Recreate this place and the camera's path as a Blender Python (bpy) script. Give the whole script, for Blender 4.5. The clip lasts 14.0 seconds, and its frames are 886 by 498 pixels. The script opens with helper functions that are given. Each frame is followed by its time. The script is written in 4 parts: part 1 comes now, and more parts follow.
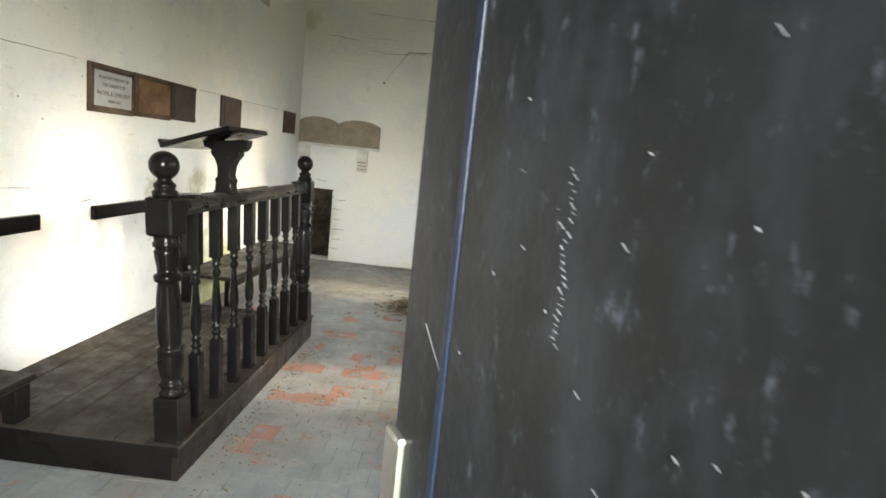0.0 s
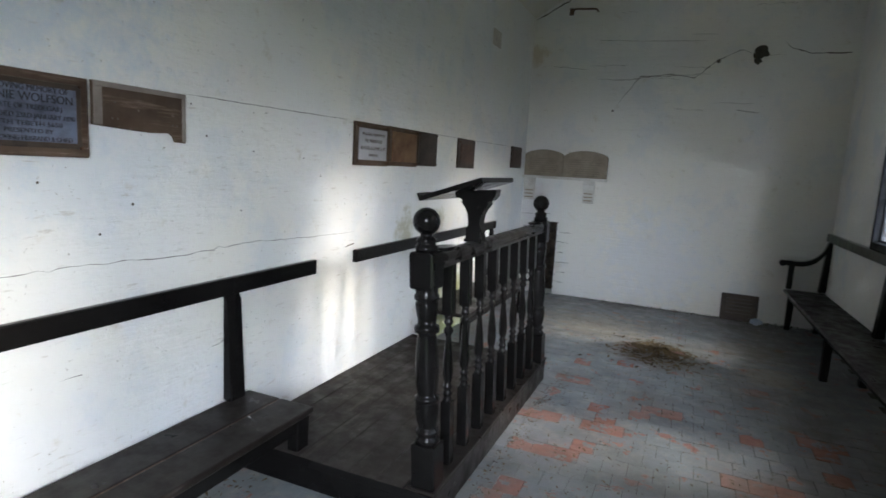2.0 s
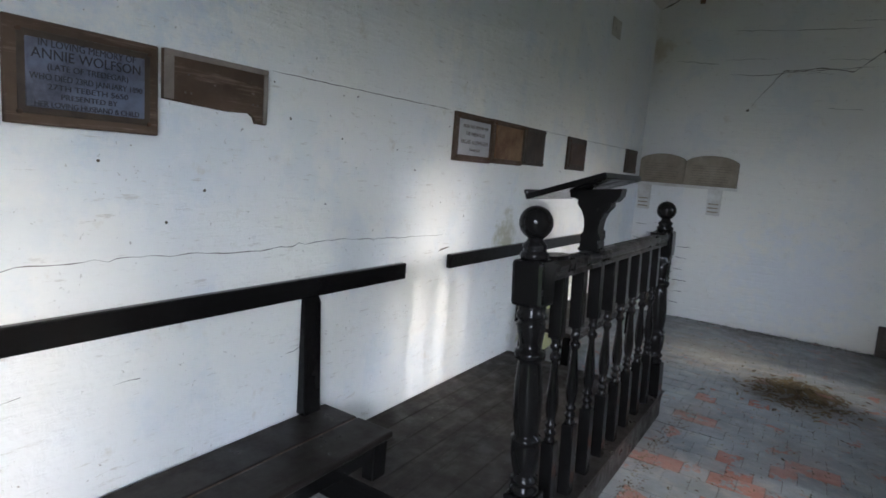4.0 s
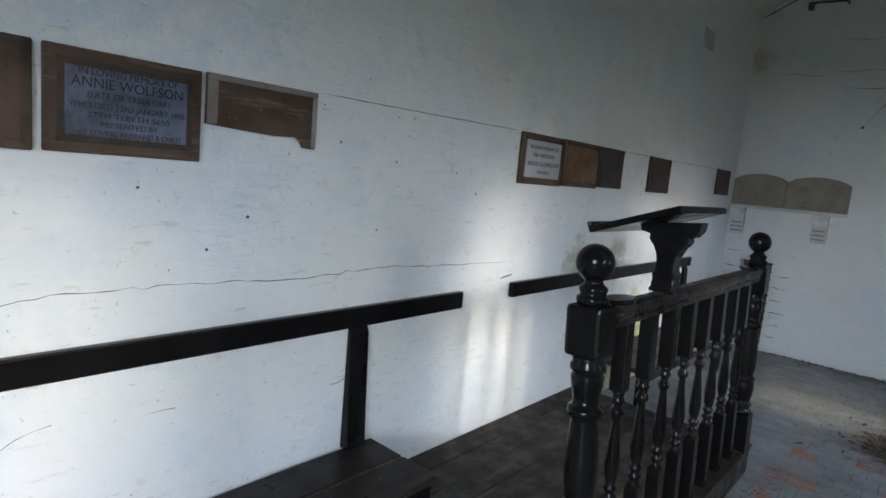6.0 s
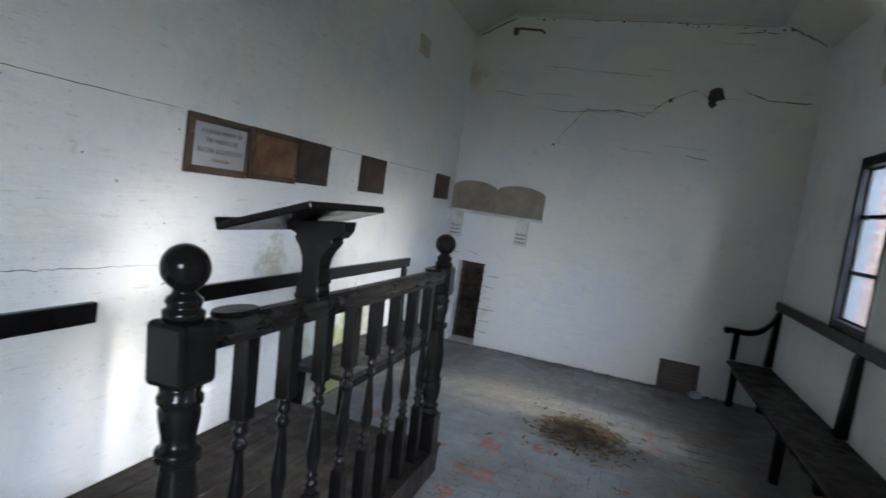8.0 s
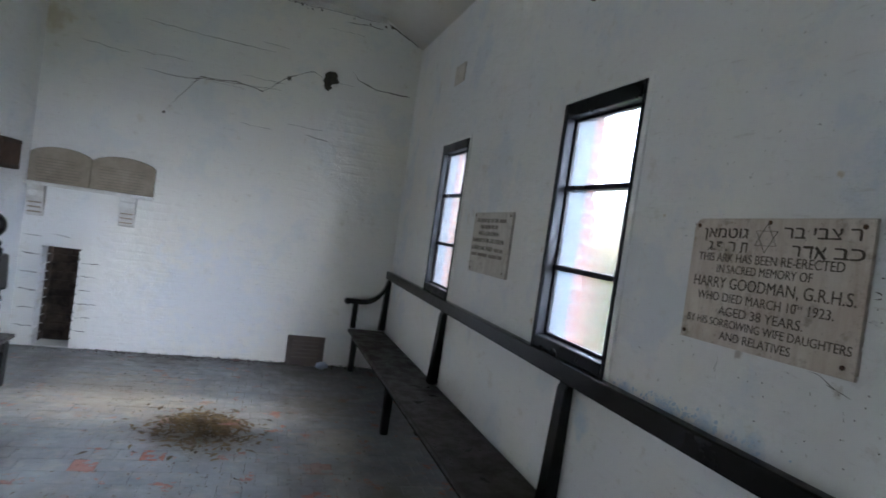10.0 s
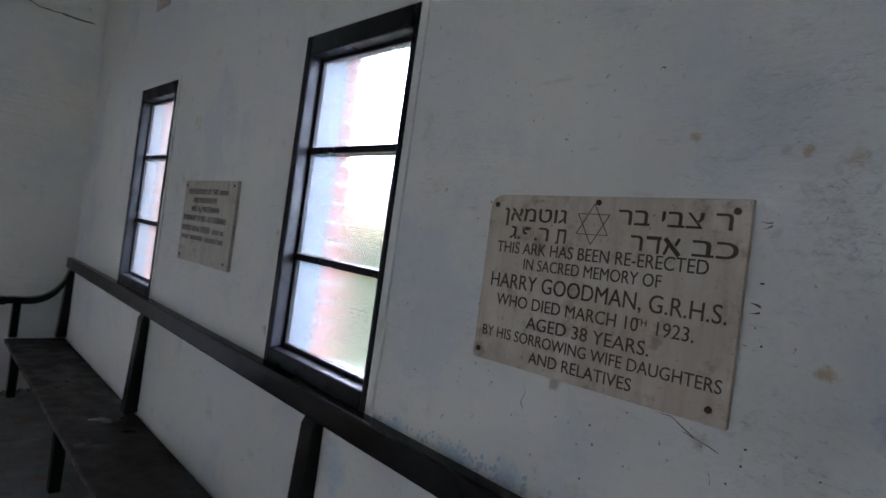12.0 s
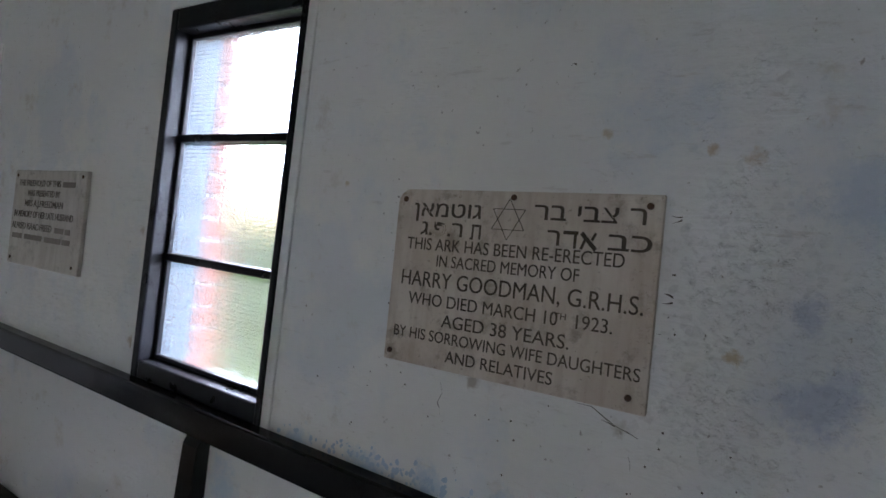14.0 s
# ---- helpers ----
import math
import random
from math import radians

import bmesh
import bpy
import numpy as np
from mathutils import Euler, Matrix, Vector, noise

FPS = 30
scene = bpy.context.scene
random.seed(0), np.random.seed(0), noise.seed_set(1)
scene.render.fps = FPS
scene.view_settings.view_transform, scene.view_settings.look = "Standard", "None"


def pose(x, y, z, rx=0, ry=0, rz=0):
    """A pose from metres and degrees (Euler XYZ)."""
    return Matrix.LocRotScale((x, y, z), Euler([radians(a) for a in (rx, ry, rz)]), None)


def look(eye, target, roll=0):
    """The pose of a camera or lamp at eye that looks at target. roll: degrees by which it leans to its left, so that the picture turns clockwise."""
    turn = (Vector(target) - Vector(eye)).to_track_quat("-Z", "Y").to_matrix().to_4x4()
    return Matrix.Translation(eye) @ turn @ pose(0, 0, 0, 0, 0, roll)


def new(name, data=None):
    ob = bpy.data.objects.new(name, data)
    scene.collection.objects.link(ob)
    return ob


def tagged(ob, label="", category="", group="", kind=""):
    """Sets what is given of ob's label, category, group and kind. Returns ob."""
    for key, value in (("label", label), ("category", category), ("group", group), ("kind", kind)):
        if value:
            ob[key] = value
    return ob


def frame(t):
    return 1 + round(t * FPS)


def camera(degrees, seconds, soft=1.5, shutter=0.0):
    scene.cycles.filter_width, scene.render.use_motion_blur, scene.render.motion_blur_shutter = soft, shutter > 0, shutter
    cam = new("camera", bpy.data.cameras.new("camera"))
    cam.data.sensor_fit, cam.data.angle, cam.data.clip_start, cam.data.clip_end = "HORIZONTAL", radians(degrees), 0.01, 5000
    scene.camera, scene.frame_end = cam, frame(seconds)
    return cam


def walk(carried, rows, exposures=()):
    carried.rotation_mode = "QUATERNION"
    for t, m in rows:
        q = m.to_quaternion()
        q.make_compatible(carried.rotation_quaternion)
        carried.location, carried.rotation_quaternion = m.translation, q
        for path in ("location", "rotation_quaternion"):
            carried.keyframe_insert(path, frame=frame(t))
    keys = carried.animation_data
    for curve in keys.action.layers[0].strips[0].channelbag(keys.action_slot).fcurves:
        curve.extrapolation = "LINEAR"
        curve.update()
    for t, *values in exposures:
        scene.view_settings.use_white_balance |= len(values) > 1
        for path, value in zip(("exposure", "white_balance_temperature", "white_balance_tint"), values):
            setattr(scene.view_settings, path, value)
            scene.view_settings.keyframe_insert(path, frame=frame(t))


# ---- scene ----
cam = camera(75.75, 14.0, soft=1.6, shutter=0.25)
PATH = [
    (0, (-0.071, -0.611, 1.371), (-0.134, 1.364, 1.060), 6.04),
    (0.5, (-0.150, -0.539, 1.394), (-0.213, 1.437, 1.093), 6.05),
    (1, (-0.249, -0.492, 1.429), (-0.463, 1.476, 1.139), 5.55),
    (1.5, (-0.277, -0.512, 1.454), (-0.799, 1.395, 1.154), 4.29),
    (2, (-0.277, -0.514, 1.455), (-1.052, 1.307, 1.165), 3.30),
    (2.5, (-0.268, -0.507, 1.445), (-1.193, 1.244, 1.163), 2.95),
    (3, (-0.291, -0.464, 1.420), (-1.292, 1.244, 1.135), 3.26),
    (3.5, (-0.371, -0.400, 1.404), (-1.393, 1.296, 1.119), 4.12),
    (4, (-0.467, -0.185, 1.391), (-1.540, 1.478, 1.104), 4.61),
    (4.2, (-0.486, -0.111, 1.405), (-1.615, 1.515, 1.117), 4.53),
    (6.3, (-0.483, 0.047, 1.449), (-1.788, 1.539, 1.182), 5.33),
    (6.5, (-0.467, 0.091, 1.441), (-1.737, 1.615, 1.185), 5.36),
    (7, (-0.382, 0.246, 1.459), (-1.524, 1.871, 1.218), 5.84),
    (7.5, (-0.316, 0.356, 1.462), (-1.273, 2.099, 1.244), 7.08),
    (8, (-0.286, 0.449, 1.467), (-0.903, 2.344, 1.296), 8.30),
    (8.5, (-0.265, 0.480, 1.462), (-0.533, 2.458, 1.341), 9.28),
    (9, (-0.240, 0.489, 1.465), (-0.240, 2.486, 1.370), 9.01),
    (9.2, (-0.241, 0.466, 1.454), (-0.126, 2.461, 1.376), 8.95),
    (11.3, (0.148, 1.016, 1.482), (1.301, 2.649, 1.437), 7.90),
    (11.5, (0.167, 1.061, 1.478), (1.376, 2.654, 1.449), 8.05),
    (12, (0.170, 1.202, 1.495), (1.526, 2.672, 1.476), 8.08),
    (12.5, (0.172, 1.263, 1.490), (1.672, 2.585, 1.487), 7.85),
    (13, (0.152, 1.281, 1.495), (1.742, 2.494, 1.495), 7.32),
    (13.5, (0.157, 1.288, 1.502), (1.800, 2.428, 1.502), 6.85),
    (14, (0.149, 1.313, 1.500), (1.811, 2.426, 1.503), 6.67),
]
EXPOSURES = [(0.0, 1.35, 7250, 11), (0.8, 1.33, 6950, 11), (1.6, 0.66, 6150, 13), (2.6, 0.22, 5950, 16), (4.2, 0.08, 5800, 16), (6.5, 0.0, 5650, 13), (7.5, 0.15, 5500, 13), (8.2, 0.53, 5800, 16), (9.0, 0.92, 5750, 16), (11.3, 0.86, 5700, 22), (13.0, 0.77, 5800, 22), (14.0, 0.80, 5850, 22)]
walk(cam, [(t, look(eye, target, roll)) for t, eye, target, roll in PATH], EXPOSURES)

# ---- light: low sun from the window side, sky, diffused daylight in the openings ----
world = bpy.data.worlds.new("sky")
scene.world = world
world.use_nodes = True
wn, wl = world.node_tree.nodes, world.node_tree.links
sky = wn.new("ShaderNodeTexSky")
sky.sky_type, sky.sun_disc = "NISHITA", False
sky.sun_elevation, sky.sun_rotation = radians(14), radians(82)
wl.new(sky.outputs[0], wn["Background"].inputs[0])
wn["Background"].inputs[1].default_value = 0.15


def lamp(name, kind, energy, color, m, **more):
    data = bpy.data.lights.new(name, kind)
    data.energy, data.color = energy, color
    for key, value in more.items():
        if key == "size":
            data.shape = "RECTANGLE"
            data.size, data.size_y = value
        elif key == "angle":
            data.angle = value
        elif key == "spread":
            data.spread = value
    ob = new(name, data)
    ob.matrix_world = m
    return ob


SUN_FROM = Vector((math.cos(radians(14)) * math.cos(radians(8)), math.cos(radians(14)) * math.sin(radians(8)), math.sin(radians(14))))
lamp("sun", "SUN", 1.6, (1.0, 0.88, 0.70), look(SUN_FROM * 20, (0, 0, 0)), angle=radians(8))

# room, in metres: side walls, end walls, eaves
XL, XR, YB, YF, EAVE, TOP = -2.144, 1.1255, 6.237, -1.02, 3.20, 3.45
WINDOWS = [(4.383, 4.998), (2.450, 3.073), (0.548, 1.172)]
SILL, HEAD = 0.998, 2.148
DOOR = (-0.60, 0.275, 2.08)

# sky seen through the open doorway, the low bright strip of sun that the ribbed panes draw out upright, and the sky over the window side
lamp("doorway_daylight", "AREA", 2200, (0.92, 0.97, 1.0), look((2.8, -6.0, 2.7), (-0.1, YF, 1.5)), size=(9.0, 2.4))
lamp("sun_glare", "AREA", 4700, (1.0, 0.88, 0.70), look((14.0, 4.1, 9.7), (XR, 3.6, 1.5)), size=(1.5, 13.2))
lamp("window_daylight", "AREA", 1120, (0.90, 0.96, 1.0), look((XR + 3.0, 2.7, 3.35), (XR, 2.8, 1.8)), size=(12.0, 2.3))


# ---- materials ----
def mix(n, l, fac, a, b):
    m = n.new("ShaderNodeMix")
    m.data_type = "RGBA"
    for sock, v in ((m.inputs[0], fac), (m.inputs[6], a), (m.inputs[7], b)):
        if hasattr(v, "is_linked"):
            l.new(v, sock)
        elif isinstance(v, (int, float)):
            sock.default_value = v
        else:
            sock.default_value = (*v, 1)
    return m.outputs[2]


def tex(n, l, scale, detail=4, rough=0.6, stretch=(1, 1, 1), lo=0.35, hi=0.65, coords="Object", seed=0.0):
    """A noise in metres, spread between lo and hi."""
    tc, mp, nt, mr = n.new("ShaderNodeTexCoord"), n.new("ShaderNodeMapping"), n.new("ShaderNodeTexNoise"), n.new("ShaderNodeMapRange")
    mp.inputs["Scale"].default_value = stretch
    mp.inputs["Location"].default_value = (seed, seed * 0.7, -seed)
    if coords == "World":
        l.new(n.new("ShaderNodeNewGeometry").outputs["Position"], mp.inputs[0])
    else:
        l.new(tc.outputs[coords], mp.inputs[0])
    l.new(mp.outputs[0], nt.inputs["Vector"])
    nt.inputs["Scale"].default_value, nt.inputs["Detail"].default_value, nt.inputs["Roughness"].default_value = scale, detail, rough
    l.new(nt.outputs[0], mr.inputs[0])
    mr.inputs[1].default_value, mr.inputs[2].default_value = lo, hi
    return mr.outputs[0]


def math_node(n, l, op, a, b=0.0):
    m = n.new("ShaderNodeMath")
    m.operation = op
    for sock, v in ((m.inputs[0], a), (m.inputs[1], b)):
        if hasattr(v, "is_linked"):
            l.new(v, sock)
        else:
            sock.default_value = v
    return m.outputs[0]


def bump(n, l, height, strength, distance, normal=None):
    b = n.new("ShaderNodeBump")
    b.inputs["Strength"].default_value, b.inputs["Distance"].default_value = strength, distance
    l.new(height, b.inputs["Height"])
    if normal is not None:
        l.new(normal, b.inputs["Normal"])
    return b.outputs[0]


def material(name, rough=0.6, metal=0.0, color=(0.5, 0.5, 0.5)):
    mat = bpy.data.materials.new(name)
    mat.use_nodes = True
    n, l = mat.node_tree.nodes, mat.node_tree.links
    p = n["Principled BSDF"]
    p.inputs["Roughness"].default_value, p.inputs["Metallic"].default_value = rough, metal
    p.inputs["Base Color"].default_value = (*color, 1)
    return mat, n, l, p


def stain_or_light(n, l, at, r):
    """A ragged patch round a place, fading outwards: a stain, or light painted into the colour."""
    d = n.new("ShaderNodeVectorMath")
    d.operation = "DISTANCE"
    l.new(n.new("ShaderNodeNewGeometry").outputs["Position"], d.inputs[0])
    d.inputs[1].default_value = at
    q = math_node(n, l, "ADD", math_node(n, l, "DIVIDE", d.outputs["Value"], r), math_node(n, l, "MULTIPLY", tex(n, l, max(9.0, 0.8 / r), 6, 0.75, coords="World", lo=0.3, hi=0.7), 0.9))
    return math_node(n, l, "MINIMUM", math_node(n, l, "MULTIPLY", math_node(n, l, "MAXIMUM", math_node(n, l, "SUBTRACT", 1.2, q), 0.0), 1.6), 0.8)


def plaster(name, warm, cool, dirt, stains=(), patch=0.22, peel=None, courses=False, streak=0.16):
    """Limewashed plaster: cloudy tint, pale blue patches where older paint shows, flakes, trowel marks."""
    mat, n, l, p = material(name, 0.75)
    c = mix(n, l, tex(n, l, 0.9, 5, 0.6, coords="World"), warm, cool)
    c = mix(n, l, math_node(n, l, "MULTIPLY", tex(n, l, 1.9, 8, 0.65, lo=0.53, hi=0.60, coords="World", seed=3.1), patch), c, (0.52, 0.61, 0.70))
    c = mix(n, l, math_node(n, l, "MULTIPLY", tex(n, l, 7, 8, 0.7, lo=0.60, hi=0.72, coords="World", seed=9), 0.55), c, dirt)
    for at, r, tint in stains:
        c = mix(n, l, stain_or_light(n, l, at, r), c, tint)
    c = mix(n, l, math_node(n, l, "MULTIPLY", tex(n, l, 60, 3, 0.6, lo=0.68, hi=0.75, coords="World", seed=5), 0.7), c, (0.25, 0.22, 0.18))
    c = mix(n, l, math_node(n, l, "MULTIPLY", tex(n, l, 1, 6, 0.7, (9, 9, 60), 0.61, 0.68, "World", 23), 1.6 * streak), c, (0.42, 0.38, 0.32))
    l.new(c, p.inputs["Base Color"])
    h = bump(n, l, tex(n, l, 4, 6, 0.55, coords="World", lo=0.2, hi=0.8), 0.5, 0.02)
    h = bump(n, l, tex(n, l, 1, 6, 0.65, (5, 5, 42), 0.45, 0.62, "World", 17), streak, 0.005, h)
    h = bump(n, l, tex(n, l, 26, 5, 0.6, coords="World", lo=0.3, hi=0.7, seed=2), 0.16, 0.006, h)
    h = bump(n, l, tex(n, l, 14, 10, 0.7, coords="World", lo=0.57, hi=0.63, seed=7), 0.4, 0.004, h)
    if peel:
        chips = math_node(n, l, "MULTIPLY", math_node(n, l, "MULTIPLY", tex(n, l, 34, 5, 0.6, coords="World", lo=0.46, hi=0.58, seed=13), tex(n, l, 6, 4, 0.6, coords="World", lo=0.44, hi=0.54, seed=31)), stain_or_light(n, l, *peel))
        h = bump(n, l, chips, 0.5, 0.006, h)
    if courses:
        wv = n.new("ShaderNodeTexWave")
        wv.bands_direction = "Z"
        wv.inputs["Scale"].default_value, wv.inputs["Distortion"].default_value, wv.inputs["Detail"].default_value = 4.05, 1.2, 3
        l.new(n.new("ShaderNodeNewGeometry").outputs["Position"], wv.inputs["Vector"])
        h = bump(n, l, math_node(n, l, "MULTIPLY", math_node(n, l, "POWER", wv.outputs[0], 6.0), tex(n, l, 2.2, 4, 0.6, coords="World", lo=0.45, hi=0.6, seed=21)), 0.28, -0.005, h)
    l.new(h, p.inputs["Normal"])
    return mat


def painted_wood(name, base, worn, amount=0.3, rough=0.35, grain=(30, 2, 30), gloss=0.2, relief=0.14):
    """Dark gloss paint over timber with brush grain, dust and scuffs."""
    mat, n, l, p = material(name, rough)
    p.inputs["Specular IOR Level"].default_value = gloss
    c = mix(n, l, tex(n, l, 3, 5, 0.6), base, tuple(v * 1.7 for v in base))
    c = mix(n, l, math_node(n, l, "MULTIPLY", tex(n, l, 1, 7, 0.7, grain, 0.55, 0.75), amount), c, worn)
    c = mix(n, l, math_node(n, l, "MULTIPLY", tex(n, l, 45, 4, 0.7, lo=0.66, hi=0.74, seed=4), 0.5 * amount), c, (0.35, 0.31, 0.26))
    l.new(c, p.inputs["Base Color"])
    r = n.new("ShaderNodeMapRange")
    l.new(tex(n, l, 9, 6, 0.65, seed=6), r.inputs[0])
    r.inputs[3].default_value, r.inputs[4].default_value = rough * 0.7, min(1, rough * 1.7)
    l.new(r.outputs[0], p.inputs["Roughness"])
    h = bump(n, l, tex(n, l, 1, 5, 0.6, grain, 0.3, 0.7), relief, 0.003)
    l.new(bump(n, l, tex(n, l, 30, 3, 0.5), relief * 0.4, 0.002, h), p.inputs["Normal"])
    return mat


WALL = plaster("limewashed_plaster", (0.80, 0.79, 0.73), (0.76, 0.78, 0.79), (0.55, 0.50, 0.40), (((-2.144, 4.1, 0.14), 0.8, (0.36, 0.38, 0.09)), ((-2.144, 3.15, 0.98), 0.22, (0.42, 0.40, 0.26)), ((-2.144, 3.7, 1.0), 0.2, (0.45, 0.42, 0.28)), ((-2.144, 1.3, 0.05), 0.22, (0.34, 0.34, 0.16)), ((-2.144, 0.5, 2.1), 0.9, (0.60, 0.67, 0.74))), streak=0.28)
WALL2 = plaster("peeling_plaster", (0.78, 0.77, 0.72), (0.74, 0.76, 0.77), (0.50, 0.45, 0.36), (
    ((1.151, 1.416, 1.384), 0.020, (0.52, 0.40, 0.24)), ((1.150, 1.479, 1.716), 0.016, (0.50, 0.38, 0.24)), ((1.147, 1.658, 1.741), 0.016, (0.54, 0.46, 0.33)), ((1.151, 1.415, 1.70), 0.026, (0.56, 0.49, 0.38)),
    ((1.153, 1.27, 1.65), 0.115, (0.50, 0.57, 0.66)), ((1.153, 1.30, 1.34), 0.075, (0.42, 0.48, 0.60)), ((1.153, 1.32, 1.466), 0.04, (0.46, 0.52, 0.62)), ((1.149, 1.56, 1.776), 0.12, (0.64, 0.69, 0.74)),
    ((1.153, 1.21, 1.05), 0.08, (0.46, 0.38, 0.25)), ((1.143, 1.872, 1.245), 0.022, (0.40, 0.35, 0.29)), ((1.148, 1.573, 1.235), 0.028, (0.46, 0.42, 0.36)),
    ((1.138, 2.34, 1.00), 0.07, (0.46, 0.58, 0.69)), ((1.142, 2.12, 1.00), 0.08, (0.42, 0.55, 0.68)), ((1.144, 1.95, 1.00), 0.07, (0.44, 0.56, 0.68)), ((1.146, 1.78, 1.01), 0.07, (0.46, 0.57, 0.68)), ((1.128, 2.58, 0.80), 0.10, (0.52, 0.63, 0.72)), ((1.136, 2.267, 1.63), 0.012, (0.55, 0.47, 0.33)),
    ((1.118, 3.11, 1.10), 0.03, (0.46, 0.38, 0.26)), ((1.118, 3.11, 1.45), 0.025, (0.52, 0.45, 0.34))), 0.3, ((1.15, 1.38, 1.45), 0.55))
WALL3 = plaster("end_wall_plaster", (0.80, 0.78, 0.71), (0.76, 0.77, 0.76), (0.55, 0.50, 0.40), (((-0.6, 6.237, 0.5), 0.9, (0.72, 0.745, 0.775)), ((-2.1, 6.237, 2.8), 0.2, (0.6, 0.53, 0.40))), 0.2, None, True)
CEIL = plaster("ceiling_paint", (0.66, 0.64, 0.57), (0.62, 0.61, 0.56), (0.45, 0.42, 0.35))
BLACK = painted_wood("black_gloss_paint", (0.0055, 0.0052, 0.0050), (0.022, 0.016, 0.011), 0.08, 0.15, gloss=0.18, relief=0.05)
BROWN = painted_wood("dark_stained_timber", (0.011, 0.009, 0.008), (0.045, 0.035, 0.028), 0.45, 0.36, (22, 1.2, 22))
SEAT = painted_wood("worn_bench_paint", (0.012, 0.0095, 0.008), (0.034, 0.025, 0.019), 0.4, 0.36, (26, 1.0, 26))
HANDRAIL = painted_wood("worn_black_handrail", (0.010, 0.009, 0.008), (0.045, 0.034, 0.026), 0.4, 0.26, (22, 1.2, 22))
DECK = painted_wood("dusty_deck_boards", (0.026, 0.0225, 0.0195), (0.088, 0.076, 0.065), 0.8, 0.6, (18, 1.0, 18))
FRAME = painted_wood("black_window_paint", (0.0055, 0.006, 0.008), (0.03, 0.024, 0.02), 0.25, 0.3, gloss=0.16)
OAK = painted_wood("weathered_oak", (0.062, 0.042, 0.029), (0.24, 0.185, 0.14), 0.95, 0.6, (3, 40, 40))


def copper_like(name, base, other, rough=0.45, metal=0.0):
    mat, n, l, p = material(name, rough, metal)
    p.inputs["Specular IOR Level"].default_value = 0.3
    c = mix(n, l, tex(n, l, 9, 6, 0.65), base, other)
    l.new(c, p.inputs["Base Color"])
    l.new(bump(n, l, tex(n, l, 70, 4, 0.6), 0.2, 0.002), p.inputs["Normal"])
    return mat


# tarnished plate; its paler blue is the sky's reflection put into the colour
SHEENPLATE = copper_like("tarnished_plate_sky_sheen", (0.055, 0.060, 0.085), (0.15, 0.175, 0.25), 0.40, 0.3)
BRASS = copper_like("tarnished_brass", (0.11, 0.05, 0.022), (0.22, 0.13, 0.065), 0.5, 0.35)
DARKPLATE = copper_like("dark_bronze", (0.035, 0.027, 0.022), (0.075, 0.055, 0.04), 0.45, 0.3)
REDBROWN = copper_like("red_brown_board", (0.045, 0.026, 0.018), (0.085, 0.050, 0.034), 0.5)


def stone(name, base, other, streak, rough=0.45):
    mat, n, l, p = material(name, rough)
    c = mix(n, l, tex(n, l, 6, 7, 0.65), base, other)
    c = mix(n, l, math_node(n, l, "MULTIPLY", tex(n, l, 1, 6, 0.6, (34, 4, 4), 0.45, 0.75), 0.6), c, streak)
    c = mix(n, l, math_node(n, l, "MULTIPLY", tex(n, l, 2.6, 7, 0.7, lo=0.52, hi=0.66, seed=2), 0.6), c, streak)
    c = mix(n, l, math_node(n, l, "MULTIPLY", tex(n, l, 14, 8, 0.72, lo=0.54, hi=0.66, seed=8), 0.65), c, tuple(v * 0.62 for v in streak))
    c = mix(n, l, math_node(n, l, "MULTIPLY", tex(n, l, 90, 4, 0.7, lo=0.62, hi=0.70, seed=11), 0.6), c, tuple(v * 0.4 for v in streak))
    l.new(c, p.inputs["Base Color"])
    l.new(bump(n, l, tex(n, l, 40, 5, 0.6), 0.15, 0.002), p.inputs["Normal"])
    return mat


MARBLE = stone("stained_marble", (0.66, 0.60, 0.52), (0.54, 0.465, 0.38), (0.37, 0.28, 0.20))
GREYSTONE = stone("grey_stained_stone", (0.58, 0.55, 0.49), (0.48, 0.45, 0.39), (0.34, 0.30, 0.24))
PALEMARBLE = copper_like("grey_white_marble", (0.44, 0.45, 0.47), (0.34, 0.345, 0.36), 0.4)
SAND = copper_like("sandstone_tablet", (0.24, 0.205, 0.155), (0.34, 0.295, 0.225), 0.85)
SAND2 = copper_like("worn_incised_line", (0.17, 0.145, 0.11), (0.25, 0.215, 0.165), 0.85)
INK = copper_like("lettering_paint", (0.045, 0.035, 0.028), (0.10, 0.075, 0.055), 0.6)
IRON = copper_like("rusty_iron", (0.05, 0.032, 0.022), (0.13, 0.07, 0.04), 0.75, 0.3)
SCRATCH = copper_like("bare_scratch", (0.30, 0.31, 0.34), (0.14, 0.14, 0.16), 0.5)
CHROME = material("worn_chrome", 0.38, 1.0, (0.55, 0.54, 0.53))[0]
DARKBROWN = copper_like("dark_brown_masonry", (0.026, 0.021, 0.017), (0.095, 0.070, 0.055), 0.9)
MORTAR = copper_like("grey_mortar", (0.11, 0.10, 0.085), (0.06, 0.052, 0.045), 0.95)
BRICK = copper_like("red_brick", (0.30, 0.09, 0.055), (0.36, 0.14, 0.09), 0.85)
WHITEWOOD = copper_like("white_painted_wood", (0.70, 0.70, 0.67), (0.55, 0.53, 0.48), 0.55)
GRASS = copper_like("grass", (0.05, 0.10, 0.025), (0.09, 0.14, 0.04), 0.9)
LEAF = copper_like("dead_leaf", (0.040, 0.030, 0.016), (0.19, 0.135, 0.065), 0.8)
CRACK = material("open_crack", 0.95, 0.0, (0.10, 0.085, 0.07))[0]
WEATHERED = copper_like("grey_weathered_wood", (0.17, 0.145, 0.125), (0.26, 0.23, 0.20), 0.75)
